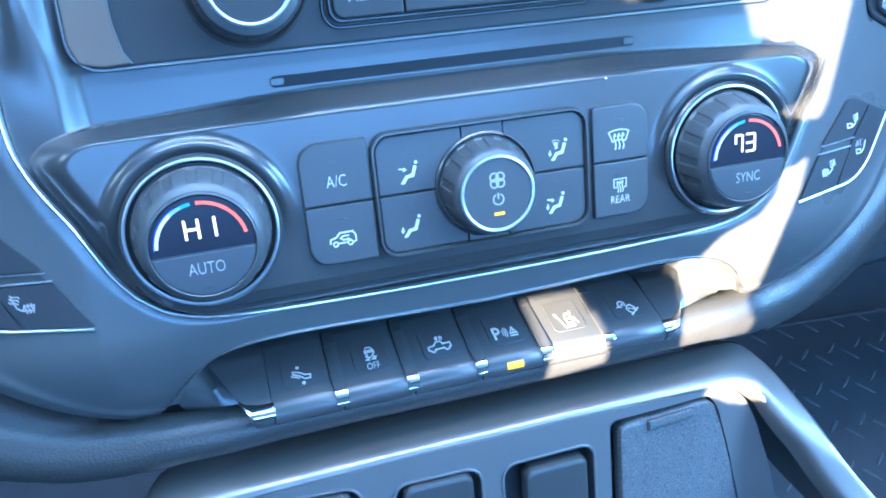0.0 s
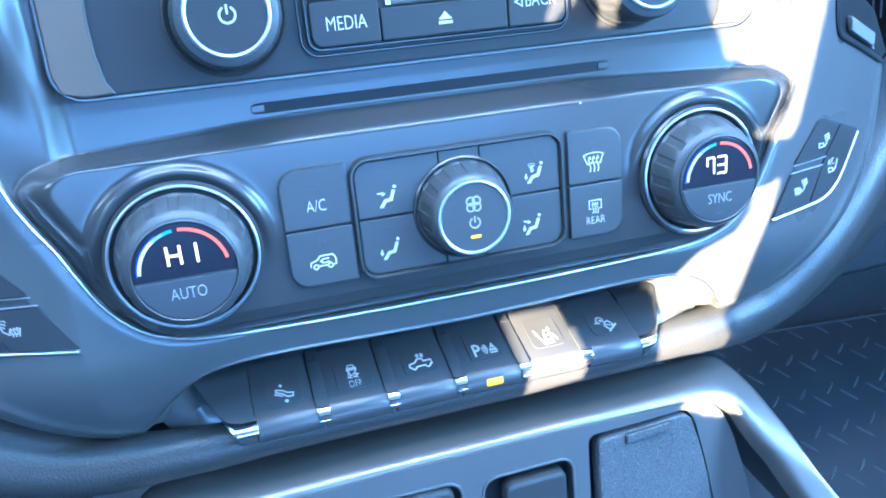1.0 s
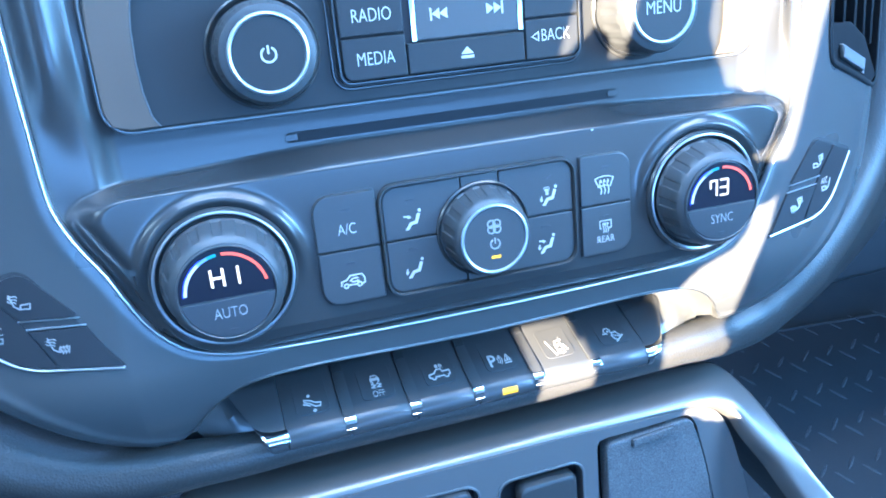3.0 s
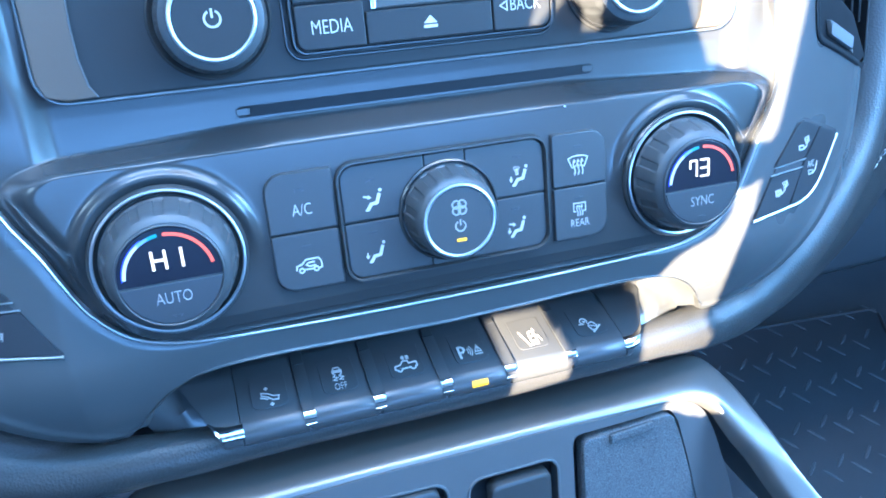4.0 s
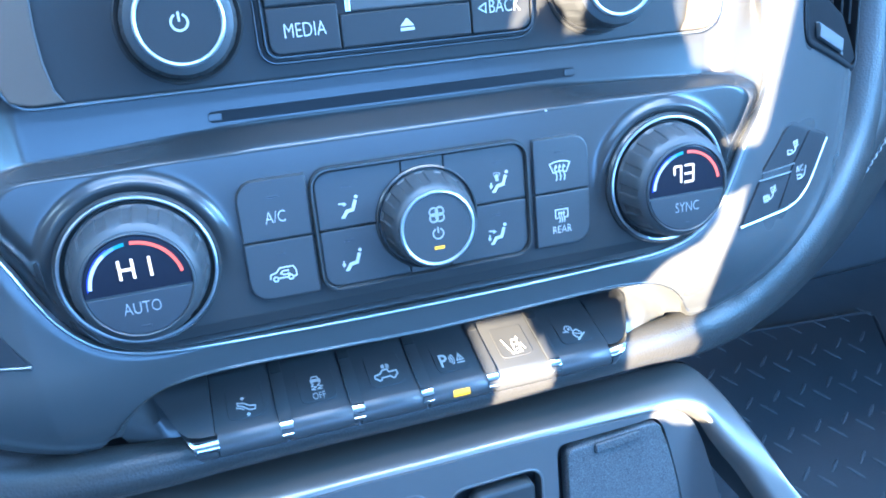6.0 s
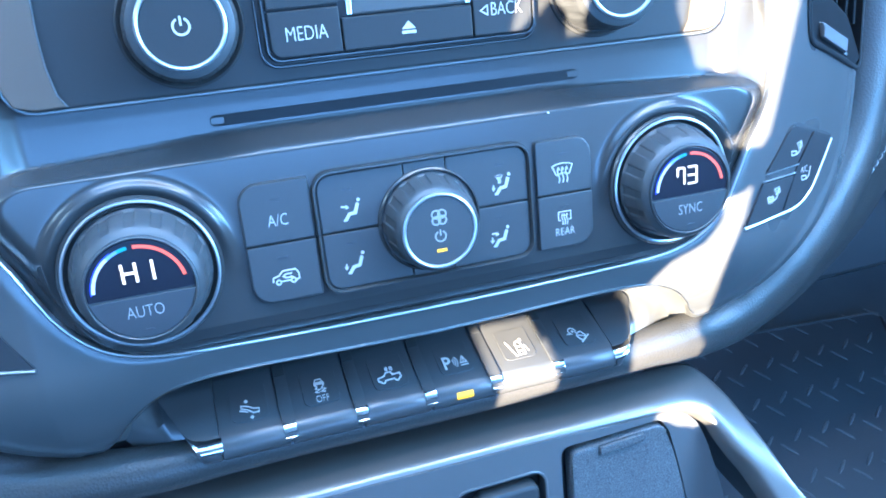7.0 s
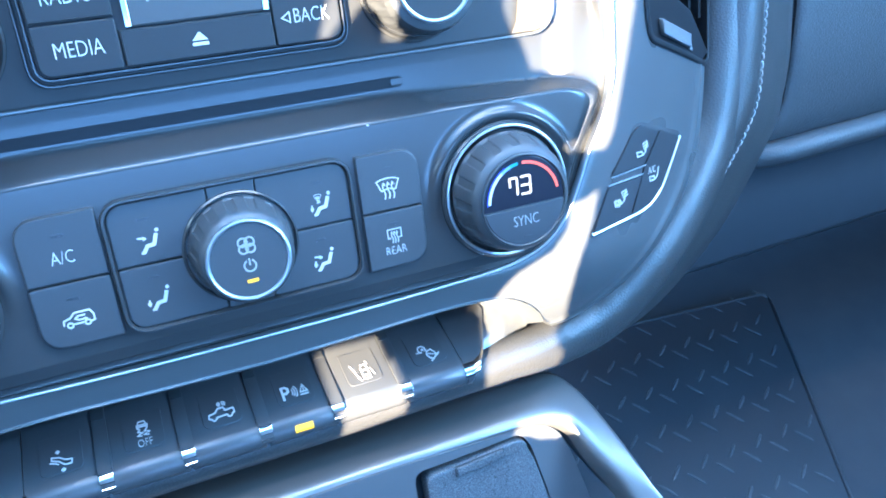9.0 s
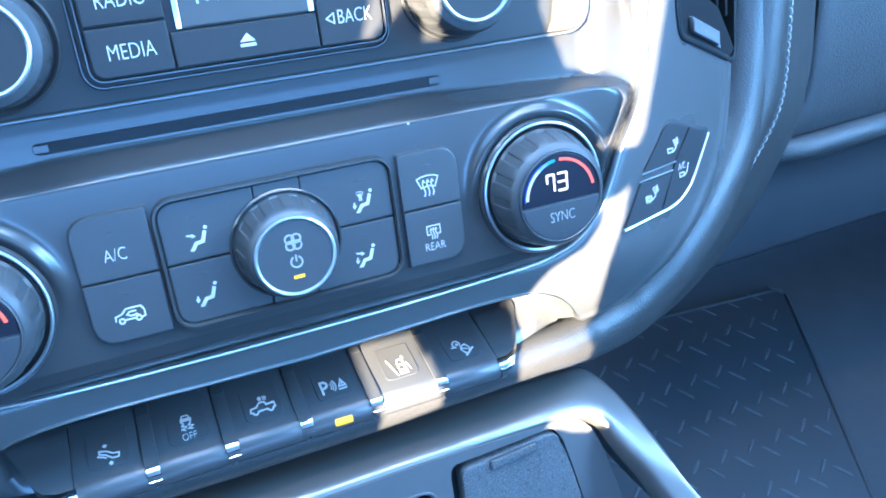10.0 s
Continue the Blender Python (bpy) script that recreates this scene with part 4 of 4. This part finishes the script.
    # Dull black piece holds the dark reflection in the chrome tab's lower half.
    part("tab_dark_half", extrude_x(TAB_DARK, cx - 0.0028, cx + 0.0028, 0.0006), GAP, bank)
    part("tab_line", extrude_x([(0.0142, -0.0957), (0.01395, -0.0959), (0.0142, -0.0961)], cx - 0.0025, cx + 0.0025, 0.0002), CHROME, bank)
CAP_Z = (-0.104, -0.0985, -0.0967, -0.0928, -0.0886, -0.0842, -0.0800, -0.0785, -0.0774, -0.0766, -0.0762)
CAP_X = {1: (0.0985, 0.0989, 0.0997, 0.1031, 0.1084, 0.1140, 0.1184, 0.1196, 0.1199, 0.1192, 0.1172), -1: (0.1100, 0.1128, 0.1135, 0.1142, 0.1183, 0.1233, 0.1275, 0.1288, 0.1298, 0.1305, 0.1308)}


def end_piece(s, profile, proud, name, mat, inner=0.0, label="", rise=0.0):
    """The rounded end of the switch row: its outer side draws in towards the lower lip."""
    at = 0.0953 if s > 0 else 0.1033
    rows = []
    for k, back in ((0.0, 0.008), (0.0, 0.0), (0.5, 0.0), (0.82, 0.0), (0.93, 0.0003), (0.98, 0.0009), (1.0, 0.002), (1.0, 0.010)):
        row = []
        for i, (y, z) in enumerate(profile):
            up = rise * k ** 6 * max(0.0, 1 - 0.5 * i)
            y, z = y + up, z + 0.44 * up
            row.append((s * (at + inner + (float(np.interp(z, CAP_Z, CAP_X[s])) - at - inner) * k), y - proud + back, z - 0.3 * proud + 0.4 * min(back, 0.002)))
        rows.append(row)
    return part(name, sheet(rows), mat, bank, label, sharp=45)


LIP = [(0.0192, -0.0901), (0.0178, -0.0908), (0.0163, -0.0921), (0.0152, -0.0935), (0.0148, -0.0950), (0.0150, -0.0958)]
for s in (-1, 1):
    fine = [(0.060, -0.0764), (0.0535, -0.0761), (0.0515, -0.0763), (0.0490, -0.0767), (0.0465, -0.0772), (0.0440, -0.0781), (0.0415, -0.0799), (0.0385, -0.0816), (0.0330, -0.0840), (0.0285, -0.0860), (0.0240, -0.0880), (0.0205, -0.0895), (0.0178, -0.0908), (0.0152, -0.0935), (0.0146, -0.0962), (0.0150, -0.0990), (0.0175, -0.1015)]
    end_piece(s, fine, 0.0, "end_cap", SWITCH)
    end_piece(s, LIP, 0.0007, "chrome_corner", CHROME, -0.0010, "chrome corner trim", 0.009 if s > 0 else 0.006)

# ---- seat heater pods ----
SEATICON = [(0.07, [(-0.42, 0.32), (-0.26, -0.2), (-0.02, -0.36)]), (0.07, [(0.0, -0.36), (0.5, -0.36), (0.56, -0.1), (0.08, -0.14), (0.0, -0.36)])]


def heat(du, dv, turn):
    c, s = math.cos(turn), math.sin(turn)
    out = []
    for k in (-0.16, 0.0, 0.16):
        w, pts = wave(k, -0.22, 0.22, 0.055, 0.04)
        out.append((w, [(p[0] * c - p[1] * s + du, p[0] * s + p[1] * c + dv) for p in pts]))
    return out


def seat_pod(s):
    side = "driver" if s < 0 else "passenger"
    pod = thing("seat_switch_pod", (s * 0.195, surround_y(s * 0.195, -0.01), -0.012), "dark " + side + " side seat heater switch pod with three buttons", "seat switch", "seat switch pods")
    poly = [(0.1652, -0.0368), (0.2130, -0.0326), (0.2368, -0.0022), (0.2358, -0.0008), (0.1985, 0.0130)]
    poly = rounded(poly, [0.0012, 0.015, 0.0012, 0.0012, 0.0075], 7)
    mir = (lambda pts: [(s * x, z) for x, z in (pts if s > 0 else list(reversed(pts)))])
    body = part("pod_body", decal(mir(poly), surround_y, 0.0003), GAP, pod)
    low = rounded([(0.1648, -0.0374), (0.2132, -0.0331), (0.2372, -0.0028)], [0.0012, 0.015, 0.0012], 8)[8:19]
    part("bright_edge", tube([(s * x, surround_y(x, z) - 0.0006, z) for x, z in low], 0.0009, 8), TRIM, pod, "bright lower edge")
    cells = (("heat_back_button", [(0.1802, -0.0103), (0.2032, -0.0099), (0.2155, 0.0043), (0.1990, 0.0112)], (0.2020, -0.0020), 0),
             ("heat_seat_button", [(0.1668, -0.0358), (0.1915, -0.0334), (0.2012, -0.0160), (0.1778, -0.0158)], (0.1880, -0.0228), 1),
             ("cooled_seat_button", [(0.1932, -0.0334), (0.2080, -0.0316), (0.2165, -0.0262), (0.2352, -0.0024), (0.2172, 0.0040), (0.2046, -0.0104), (0.2028, -0.0135)], (0.2140, -0.0168), 2))
    for name, pts, (cx, cz), kind in cells:
        cx -= (0.0028 * s if kind else 0.0)
        rise = (surround_y(cx + 0.003, cz) - surround_y(cx - 0.003, cz)) / 0.006
        b = part(name, decal(mir(rounded(pts, [0.0012] * 3 + [0.006] if kind == 0 else 0.0010, 3)), surround_y, 0.0013), PODB, pod)
        m = lying(s * cx, surround_y(cx, cz) - 0.0015, cz, 0.0, s * rise)
        size = 0.0085
        mark = [(w, [(-s * p[0], p[1]) for p in pts2]) for w, pts2 in SEATICON + (heat(-0.28, 0.18, 1.2) if kind == 0 else heat(-0.3, 0.2, 1.2) + heat(0.3, -0.26, 0.1) if kind == 1 else [])]
        # White print on the passenger pod, grey on the driver pod.
        part("icon", strokes(mark, m, size), WHITE if s > 0 else GREYPRINT, b)
        if kind == 2:
            part("lettering", lettering("A/C", m @ Matrix.Translation((s * -0.0022, 0.0022, 0)), 0.0036, 0.8), WHITE, b)
    for z0, x0, x1, lift in ((-0.0114, 0.1795, 0.2045, 0.0006), (-0.0150, 0.1775, 0.2020, 0.0002)):
        part("bright_divider", tube([(s * x0, surround_y(x0, z0) - 0.0011, z0), (s * x1, surround_y(x1, z0) - 0.0011, z0 + lift)], 0.0004, 6), TRIM, pod)


seat_pod(-1)
seat_pod(1)


# ---- air vents ----
def air_vent(s):
    vent = thing("air_vent", (s * 0.24, 0.05, 0.05), "black air vent with upright blades and a ribbed thumbwheel", "air vent", "air vents")
    mir = (lambda pts: [(s * x, z) for x, z in (pts if s > 0 else list(reversed(pts)))])
    outer = vent_outline(s)
    rise = (surround_y(0.2725, 0) - surround_y(0.2085, 0)) / 0.064
    level = (lambda x, z: surround_y(0.2085, 0) + rise * (abs(x) - 0.2085) - 0.0005)
    part("bezel", frame_strip(dense(mir(outer)), 0.0032, surround_y, 0.0014, 0.022), VENTB, vent, "gloss black bezel")
    part("cavity", slab(mir(inset(outer, -0.001)), level, -0.020, 0.0002, 0.024), GAP, vent)
    plate = [(0.2085, 0.0700), (0.2120, 0.0505), (0.2660, 0.0300), (0.2735, 0.034), (0.2540, 0.0585), (0.2340, 0.0690)]
    if s < 0:
        plate[0], plate[1] = (0.2030, 0.0700), (0.2060, 0.0515)
    part("wheel_plate", slab(mir(rounded(plate, 0.002)), level, 0.0002, 0.0008, 0.008), VENTB, vent)
    wheel = part("thumbwheel", slab(mir(rounded([(0.2200, 0.0590), (0.2222, 0.0508), (0.2505, 0.0396), (0.2502, 0.0470)], 0.0015)), level, 0.0036, 0.0012, 0.004), WHEELM, vent, "finely ribbed grey thumbwheel")
    for k in range(16):
        x = 0.2218 + k * 0.00177
        z = 0.0546 - (x - 0.2218) * 0.39
        part("ridge", tube([(s * x, level(x, z) - 0.0035, z - 0.0030), (s * x, level(x, z) - 0.0037, z + 0.0030)], 0.0006, 5), WHEELM, wheel)
    part("bright_tip", slab(mir([(0.2512, 0.0465), (0.2512, 0.0388), (0.2546, 0.0375)]), level, 0.0012, 0.0003, 0.003), TRIM, vent, "small bright tip")
    for k in range(5):
        x = 0.214 + 0.0135 * k
        y = surround_y(x, 0.1) + 0.009
        bm = box(s * x - 0.0009, s * x + 0.0009, y - 0.006, y + 0.010, 0.069 - 0.3 * (x - 0.214), 0.172, bev=0.0005)
        part("blade", bm, VENTB, vent)


air_vent(1)
air_vent(-1)

# ---- lower console ----
console = thing("center_console", (0, 0.03, -0.2), "satin grey lower console with covered power outlets", "console")


RAIL_OUT = [(0.0, 0.046, -0.1245), (0.05, 0.046, -0.1245), (0.10, 0.0465, -0.1250), (0.14, 0.0475, -0.1262), (0.156, 0.048, -0.1278), (0.1645, 0.043, -0.1325), (0.1715, 0.030, -0.142), (0.1755, 0.012, -0.1535), (0.178, -0.002, -0.163), (0.182, -0.017, -0.177), (0.196, -0.037, -0.202), (0.222, -0.072, -0.240)]
RAIL_IN = [(0.0, 0.0130, -0.1318), (0.05, 0.0138, -0.1325), (0.095, 0.0160, -0.1350), (0.120, 0.0180, -0.1375), (0.134, 0.0195, -0.1402), (0.144, 0.0195, -0.1435), (0.1505, 0.018, -0.1480), (0.1540, 0.0125, -0.1565), (0.1580, 0.006, -0.1650), (0.1625, 0.0, -0.1730), (0.172, -0.018, -0.195), (0.195, -0.052, -0.232)]
ro, ri = spline(RAIL_OUT, 7), spline(RAIL_IN, 7)
rows = []
for t, out in ((-0.08, -0.020), (0.0, 0.0), (0.08, 0.0010), (0.2, 0.0020), (0.35, 0.0031), (0.5, 0.0042), (0.65, 0.0052), (0.76, 0.0056), (0.85, 0.0052), (0.92, 0.0042), (0.97, 0.0026), (1.0, 0.0008), (1.01, -0.0040)):
    half = []
    for p, q in zip(ro, ri):
        h = p.lerp(q, t) + Vector((0, -0.72 * out, 0.68 * out))
        half.append(tuple(h))
    rows.append([(-x, y, z) for x, y, z in reversed(half)] + half[1:])
part("rail", sheet(rows), RAILM, console, "satin silver rolled rail", sharp=70)


def outlet_y(x, z):
    return 0.0105 + 0.45 * x * x


def panel_y(x, z):
    return outlet_y(x, z) - 0.40 * max(0.0, abs(x) - 0.150)


OY = panel_y


def plate_with_holes(outline, holes, f, depth, pitch=0.004):
    """A plate that follows the surface f, with its outer edge and the edges of its holes turned back by depth."""
    bm = bmesh.new()
    for loop in (outline, *holes):
        v = [bm.verts.new((a, 0, b)) for a, b in loop]
        for i in range(len(v)):
            bm.edges.new((v[i - 1], v[i]))
    bmesh.ops.triangle_fill(bm, use_beauty=True, use_dissolve=False, edges=bm.edges[:], normal=(0, -1, 0))
    lo, hi = min(q[0] for q in outline), max(q[0] for q in outline)
    for k in range(1, int((hi - lo) / pitch) + 1):
        bmesh.ops.bisect_plane(bm, geom=bm.verts[:] + bm.edges[:] + bm.faces[:], plane_co=(lo + k * pitch, 0, 0), plane_no=(1, 0, 0))
    for v in bm.verts:
        v.co.y = f(v.co.x, v.co.z)
    rim = [e for e in bm.edges if len(e.link_faces) == 1]
    for shift in (0.0006, depth):
        made = bmesh.ops.extrude_edge_only(bm, edges=rim)["geom"]
        for v in made:
            if isinstance(v, bmesh.types.BMVert):
                v.co.y += shift
        rim = [e for e in made if isinstance(e, bmesh.types.BMEdge)]
    return bm


half = [(0.0, -0.1298), (0.045, -0.1300), (0.0858, -0.1330), (0.1184, -0.1358), (0.135, -0.1392), (0.1456, -0.1478), (0.1522, -0.1610), (0.1569, -0.1772), (0.1612, -0.193), (0.164, -0.2075), (0.172, -0.255)]
edge = [(q.x, q.y) for q in spline(half, 5)]
lid_well = rounded([(0.0606, -0.252), (0.0602, -0.1372), (0.1215, -0.1388), (0.1274, -0.1475), (0.1352, -0.1766), (0.1394, -0.1954), (0.151, -0.252)], [0.002, 0.006, 0.004, 0.004, 0.01, 0.01, 0.002])
socket_wells = [(rrect(x0, -0.215, x1, top, 0.008), x0, x1, top) for x0, x1, top in ((0.0005, 0.0508, -0.1464), (-0.0545, -0.0105, -0.1437), (-0.110, -0.0700, -0.1400))]
plate = plate_with_holes([(-x, z) for x, z in edge] + edge[:0:-1], [lid_well, *[w[0] for w in socket_wells]], OY, 0.009)
part("outlet_panel", plate, SOCKET, console, "light grey outlet panel", sharp=40)
part("panel_back", slab(dense(inset([(-x, z) for x, z in edge] + edge[:0:-1], 0.003), 0.006), lambda x, z: OY(x, z) + 0.0085, 0.0, 0.0003, 0.002), GAP, console)
skirt = []
for t in (0, 0.3, 0.6, 1.0):
    skirt.append([(p.x + 0.006 * t, p.y + 0.002 + 0.10 * t, p.z - 0.03 * t) for p in ro[24:]])
part("side_skirt", sheet(skirt), FACE, console, "dark side skirt", sharp=70)

cover = part("outlet_cover", slab(rounded([(0.0668, -0.251), (0.0660, -0.1420), (0.1222, -0.1412), (0.1266, -0.1485), (0.1344, -0.1768), (0.1386, -0.1956), (0.150, -0.251)], [0.002, 0.005, 0.006, 0.004, 0.01, 0.01, 0.002]), OY, 0.0008, 0.0010, 0.008), GRIT, console, "grainy dark grey outlet cover")
part("finger_tab", slab(rrect(0.0826, -0.1472, 0.1098, -0.1426, 0.0008, 2), OY, 0.0022, 0.0005, 0.002), GRIT, cover)
part("tab_shadow", slab(rrect(0.0818, -0.1480, 0.1106, -0.1420, 0.0008, 2), OY, 0.0010, 0.0001, 0.002), GAP, cover)
for poly, x0, x1, top in socket_wells:
    part("well_rim", frame_strip(inset(poly, -0.0010), 0.0016, OY, 0.0007, 0.001), SOCKET, console, "raised grey rim")
    inner = x0 + (0.0115 if x0 > 0 else 0.0045)
    cap = part("socket_cap", slab(rrect(inner, -0.209, x1 - 0.0045, top - (0.0056 if x0 > 0 else 0.0016), 0.005), OY, 0.0024, 0.0022, 0.006), FACE, console, "rounded socket cap")

# ---- passenger side of the dash ----
pdash = thing("passenger_dash", (0.6, 0.13, 0.0), "grained blue-grey passenger dash panel above the glove box", "dashboard")
rows, gap = [], []
for z, y in ((0.20, 0.106), (0.10, 0.108), (0.04, 0.110), (0.0, 0.113), (-0.02, 0.1155), (-0.03, 0.117), (-0.045, 0.121), (-0.0475, 0.123)):
    start = float(np.interp(z, [q[2] for q in reversed(SEAM)], [q[0] for q in reversed(SEAM)])) + 0.0135
    gap.append([(start + 0.0004, y + d, z) for d in (0.0012, 0.008, 0.03)])
    rows.append([(x, y + 0.004 * (1 - step(start, start + 0.004, x)) - 0.02 * (x - 0.39), z + 0.03 * (x - 0.39) * (1 if z < 0 else 0)) for x in (start, start + 0.0008, start + 0.002, start + 0.004, 0.41, 0.45, 0.55, 0.7, 0.9)])
part("upper_pad", sheet(rows), PAD, pdash, "grained upper pad", sharp=60)
# Black sheet along the pad's side puts the seam's shade into colour.
part("seam_shade", sheet(gap), VENTB, pdash, "black strip put in for the shade beside the stitched skin", sharp=60)
part("ledge", tube([(0.28, 0.165, -0.061), (0.345, 0.145, -0.0595), (0.384, 0.126, -0.058), (0.40, 0.121, -0.0575), (0.5, 0.118, -0.0525), (0.7, 0.115, -0.045), (0.9, 0.112, -0.038)], 0.0095, 14), PAD, pdash, "rounded ledge")
rows = []
for z, y in ((-0.060, 0.128), (-0.075, 0.145), (-0.10, 0.152), (-0.145, 0.158), (-0.155, 0.17), (-0.158, 0.36)):
    rows.append([(x, y, z + 0.02 * (x - 0.39)) for x in (0.30, 0.34, 0.38, 0.45, 0.6, 0.9)])
part("glove_box_face", sheet(rows), GLOVE, pdash, "smooth dark glove box face", sharp=60)

part("corner_filler", sheet([[(x, y, z) for x in (0.27, 0.31, 0.35, 0.40)] for z, y in ((-0.02, 0.150), (-0.05, 0.150), (-0.080, 0.156))]), GLOVE, pdash)

# ---- footwell ----
floor = lone("floor", box(-0.95, 0.95, -2.0, 0.75, -0.04, 0.0), CARPET, "charcoal carpeted cabin floor", "floor", kind="structure", world=True)
mat_thing = thing("floor_mat", (0.42, 0.0, 0.0), "black rubber floor mat with raised diamond tread", "floor mat", world=True)
MAT_POLY = [(0.17, -0.42), (0.354, -0.42), (0.50, -0.09), (0.567, 0.058), (0.632, 0.203), (0.19, 0.235)]
bm = bmesh.new()
mp = rounded(MAT_POLY, 0.015)
lo = [bm.verts.new((x, y, 0.002)) for x, y in mp]
hi = [bm.verts.new((x, y, 0.010)) for x, y in mp]
for i in range(len(mp)):
    bm.faces.new((lo[i - 1], lo[i], hi[i], hi[i - 1]))
bm.faces.new(hi)
part("mat_sheet", bm, MATB, mat_thing)
part("mat_rim", tube([(x, y, 0.0098) for x, y in mp], 0.0022, 8, closed=True), MATB, mat_thing)


def on_mat(x, y):
    return 0.19 < x < 0.545 + 0.446 * y - 0.012 and -0.4 < y < 0.215


def tread_bar(turn):
    """One raised bar of the tread, long and low with sloping sides."""
    bm = bmesh.new()
    L, W, Hh = 0.0105, 0.0017, 0.0011
    c, s = math.cos(turn), math.sin(turn)
    loops = []
    for k, z in ((1.0, -0.0002), (0.86, 0.6 * Hh), (0.6, Hh)):
        loops.append([bm.verts.new((k * (L * math.cos(a) * c - W * math.sin(a) * s), k * (L * math.cos(a) * s + W * math.sin(a) * c), z)) for a in [n * math.pi / 5 for n in range(10)]])
    for l0, l1 in zip(loops, loops[1:]):
        for n in range(10):
            bm.faces.new((l0[n - 1], l0[n], l1[n], l1[n - 1]))
    bm.faces.new(loops[-1])
    bmesh.ops.recalc_face_normals(bm, faces=bm.faces)
    me = bpy.data.meshes.new("tread_bar")
    bm.to_mesh(me)
    bm.free()
    me.materials.append(TREAD)
    return me


BARS = [(0.0, 0.0, tread_bar(radians(36))), (0.0148, -0.0125, tread_bar(radians(-57)))]
for j in range(-2, 14):
    for i in range(-8, 16):
        for dx, dy, me in BARS:
            x, y = 0.424 + 0.0335 * i - 0.015 * j + dx, 0.172 - 0.0445 * j + dy
            if on_mat(x, y):
                bar = new("tread_bar", me)
                bar.parent = mat_thing
                bar.location = Vector((x, y, 0.010)) - ORIGIN[name_of(mat_thing)]

# ---- the cabin round the camera ----
def wall(name, bm, label, mat=None):
    return lone(name, bm, mat or LINER, label, "wall" if "ceiling" not in name else "ceiling", kind="structure", world=True, flat=True)


# Unseen walls: pale headliner for bounced light, dark linings to cut it.
wall("wall_firewall", box(-0.95, 0.95, 0.70, 0.74, 0.0, 0.95), "charcoal carpeted firewall under the windshield", CARPET)
wall("ceiling", box(-0.95, 0.95, -2.0, -0.42, 1.40, 1.44), "grey headliner")
wall("wall_passenger_door", box(0.95, 0.99, -2.0, 0.75, 0.0, 0.75), "charcoal passenger door lining", DOORM)
# Full height with no rear window, so that the sun stays out.
wall("wall_back", box(-0.95, 0.95, -2.04, -2.0, 0.0, 1.44), "unseen charcoal back wall that keeps the sun out", DOORM)
# Unseen screen; holes back-projected from the camera's view to shape sun patches.
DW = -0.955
UPPER_SUN_HOLE = ((-1.146, 1.31), (-1.1487, 1.2726), (-1.153, 1.2477), (-1.1576, 1.219), (-1.1592, 1.2055), (-1.1572, 1.1959), (-1.1408, 1.1882), (-1.1335, 1.187), (-1.1319, 1.190), (-1.1406, 1.1976), (-1.1461, 1.2087), (-1.1442, 1.2186), (-1.1384, 1.223),
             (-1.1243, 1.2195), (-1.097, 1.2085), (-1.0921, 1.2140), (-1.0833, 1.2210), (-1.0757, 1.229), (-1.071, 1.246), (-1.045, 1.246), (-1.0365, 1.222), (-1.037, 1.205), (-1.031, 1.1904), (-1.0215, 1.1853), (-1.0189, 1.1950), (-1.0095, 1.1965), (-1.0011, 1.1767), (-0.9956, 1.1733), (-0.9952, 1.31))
LOWER_SUN_HOLE = ((-1.160, 1.1785), (-1.154, 1.170), (-1.1455, 1.163), (-1.147, 1.150), (-1.142, 1.136), (-1.124, 1.1165), (-1.119, 1.108), (-1.112, 1.094), (-1.103, 1.082), (-1.0962, 1.0722), (-1.0885, 1.0672), (-1.0890, 1.0652), (-1.0970, 1.0690), (-1.1035, 1.0665), (-1.112, 1.0625), (-1.1165, 1.056), (-1.120, 1.0485), (-1.121, 1.0405), (-1.1459, 1.0545), (-1.165, 1.0655), (-1.1675, 1.076), (-1.156, 1.084), (-1.161, 1.092), (-1.161, 1.132), (-1.1625, 1.160))
RAIL_SUN_HOLE = ((-1.149, 1.026), (-1.150, 1.034), (-1.166, 1.0425), (-1.185, 1.048), (-1.194, 1.043), (-1.180, 1.030))
SMALL_SUN_HOLE = ((-1.0020, 1.0095), (-1.0386, 1.0325), (-1.0729, 1.0335), (-1.0780, 1.0300), (-1.0775, 1.0150), (-1.0424, 0.9890), (-1.0437, 1.0070), (-1.038, 1.0105))
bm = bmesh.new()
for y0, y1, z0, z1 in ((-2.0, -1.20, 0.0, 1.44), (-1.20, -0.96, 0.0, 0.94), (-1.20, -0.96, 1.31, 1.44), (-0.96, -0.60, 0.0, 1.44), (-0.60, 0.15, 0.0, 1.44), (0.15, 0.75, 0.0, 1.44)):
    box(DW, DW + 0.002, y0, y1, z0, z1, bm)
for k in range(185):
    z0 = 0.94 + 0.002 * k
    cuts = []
    for poly in (UPPER_SUN_HOLE, LOWER_SUN_HOLE, RAIL_SUN_HOLE, SMALL_SUN_HOLE):
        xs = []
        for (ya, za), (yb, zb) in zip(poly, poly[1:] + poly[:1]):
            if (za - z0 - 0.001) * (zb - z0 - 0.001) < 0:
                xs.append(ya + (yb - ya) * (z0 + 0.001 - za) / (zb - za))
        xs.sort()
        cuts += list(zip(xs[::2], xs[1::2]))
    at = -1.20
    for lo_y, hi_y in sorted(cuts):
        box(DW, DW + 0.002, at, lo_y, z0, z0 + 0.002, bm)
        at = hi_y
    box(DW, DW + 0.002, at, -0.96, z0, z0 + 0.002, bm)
wall("wall_sun_screen", bm, "unseen screen with holes cut to shape the sun patches", DOORM)
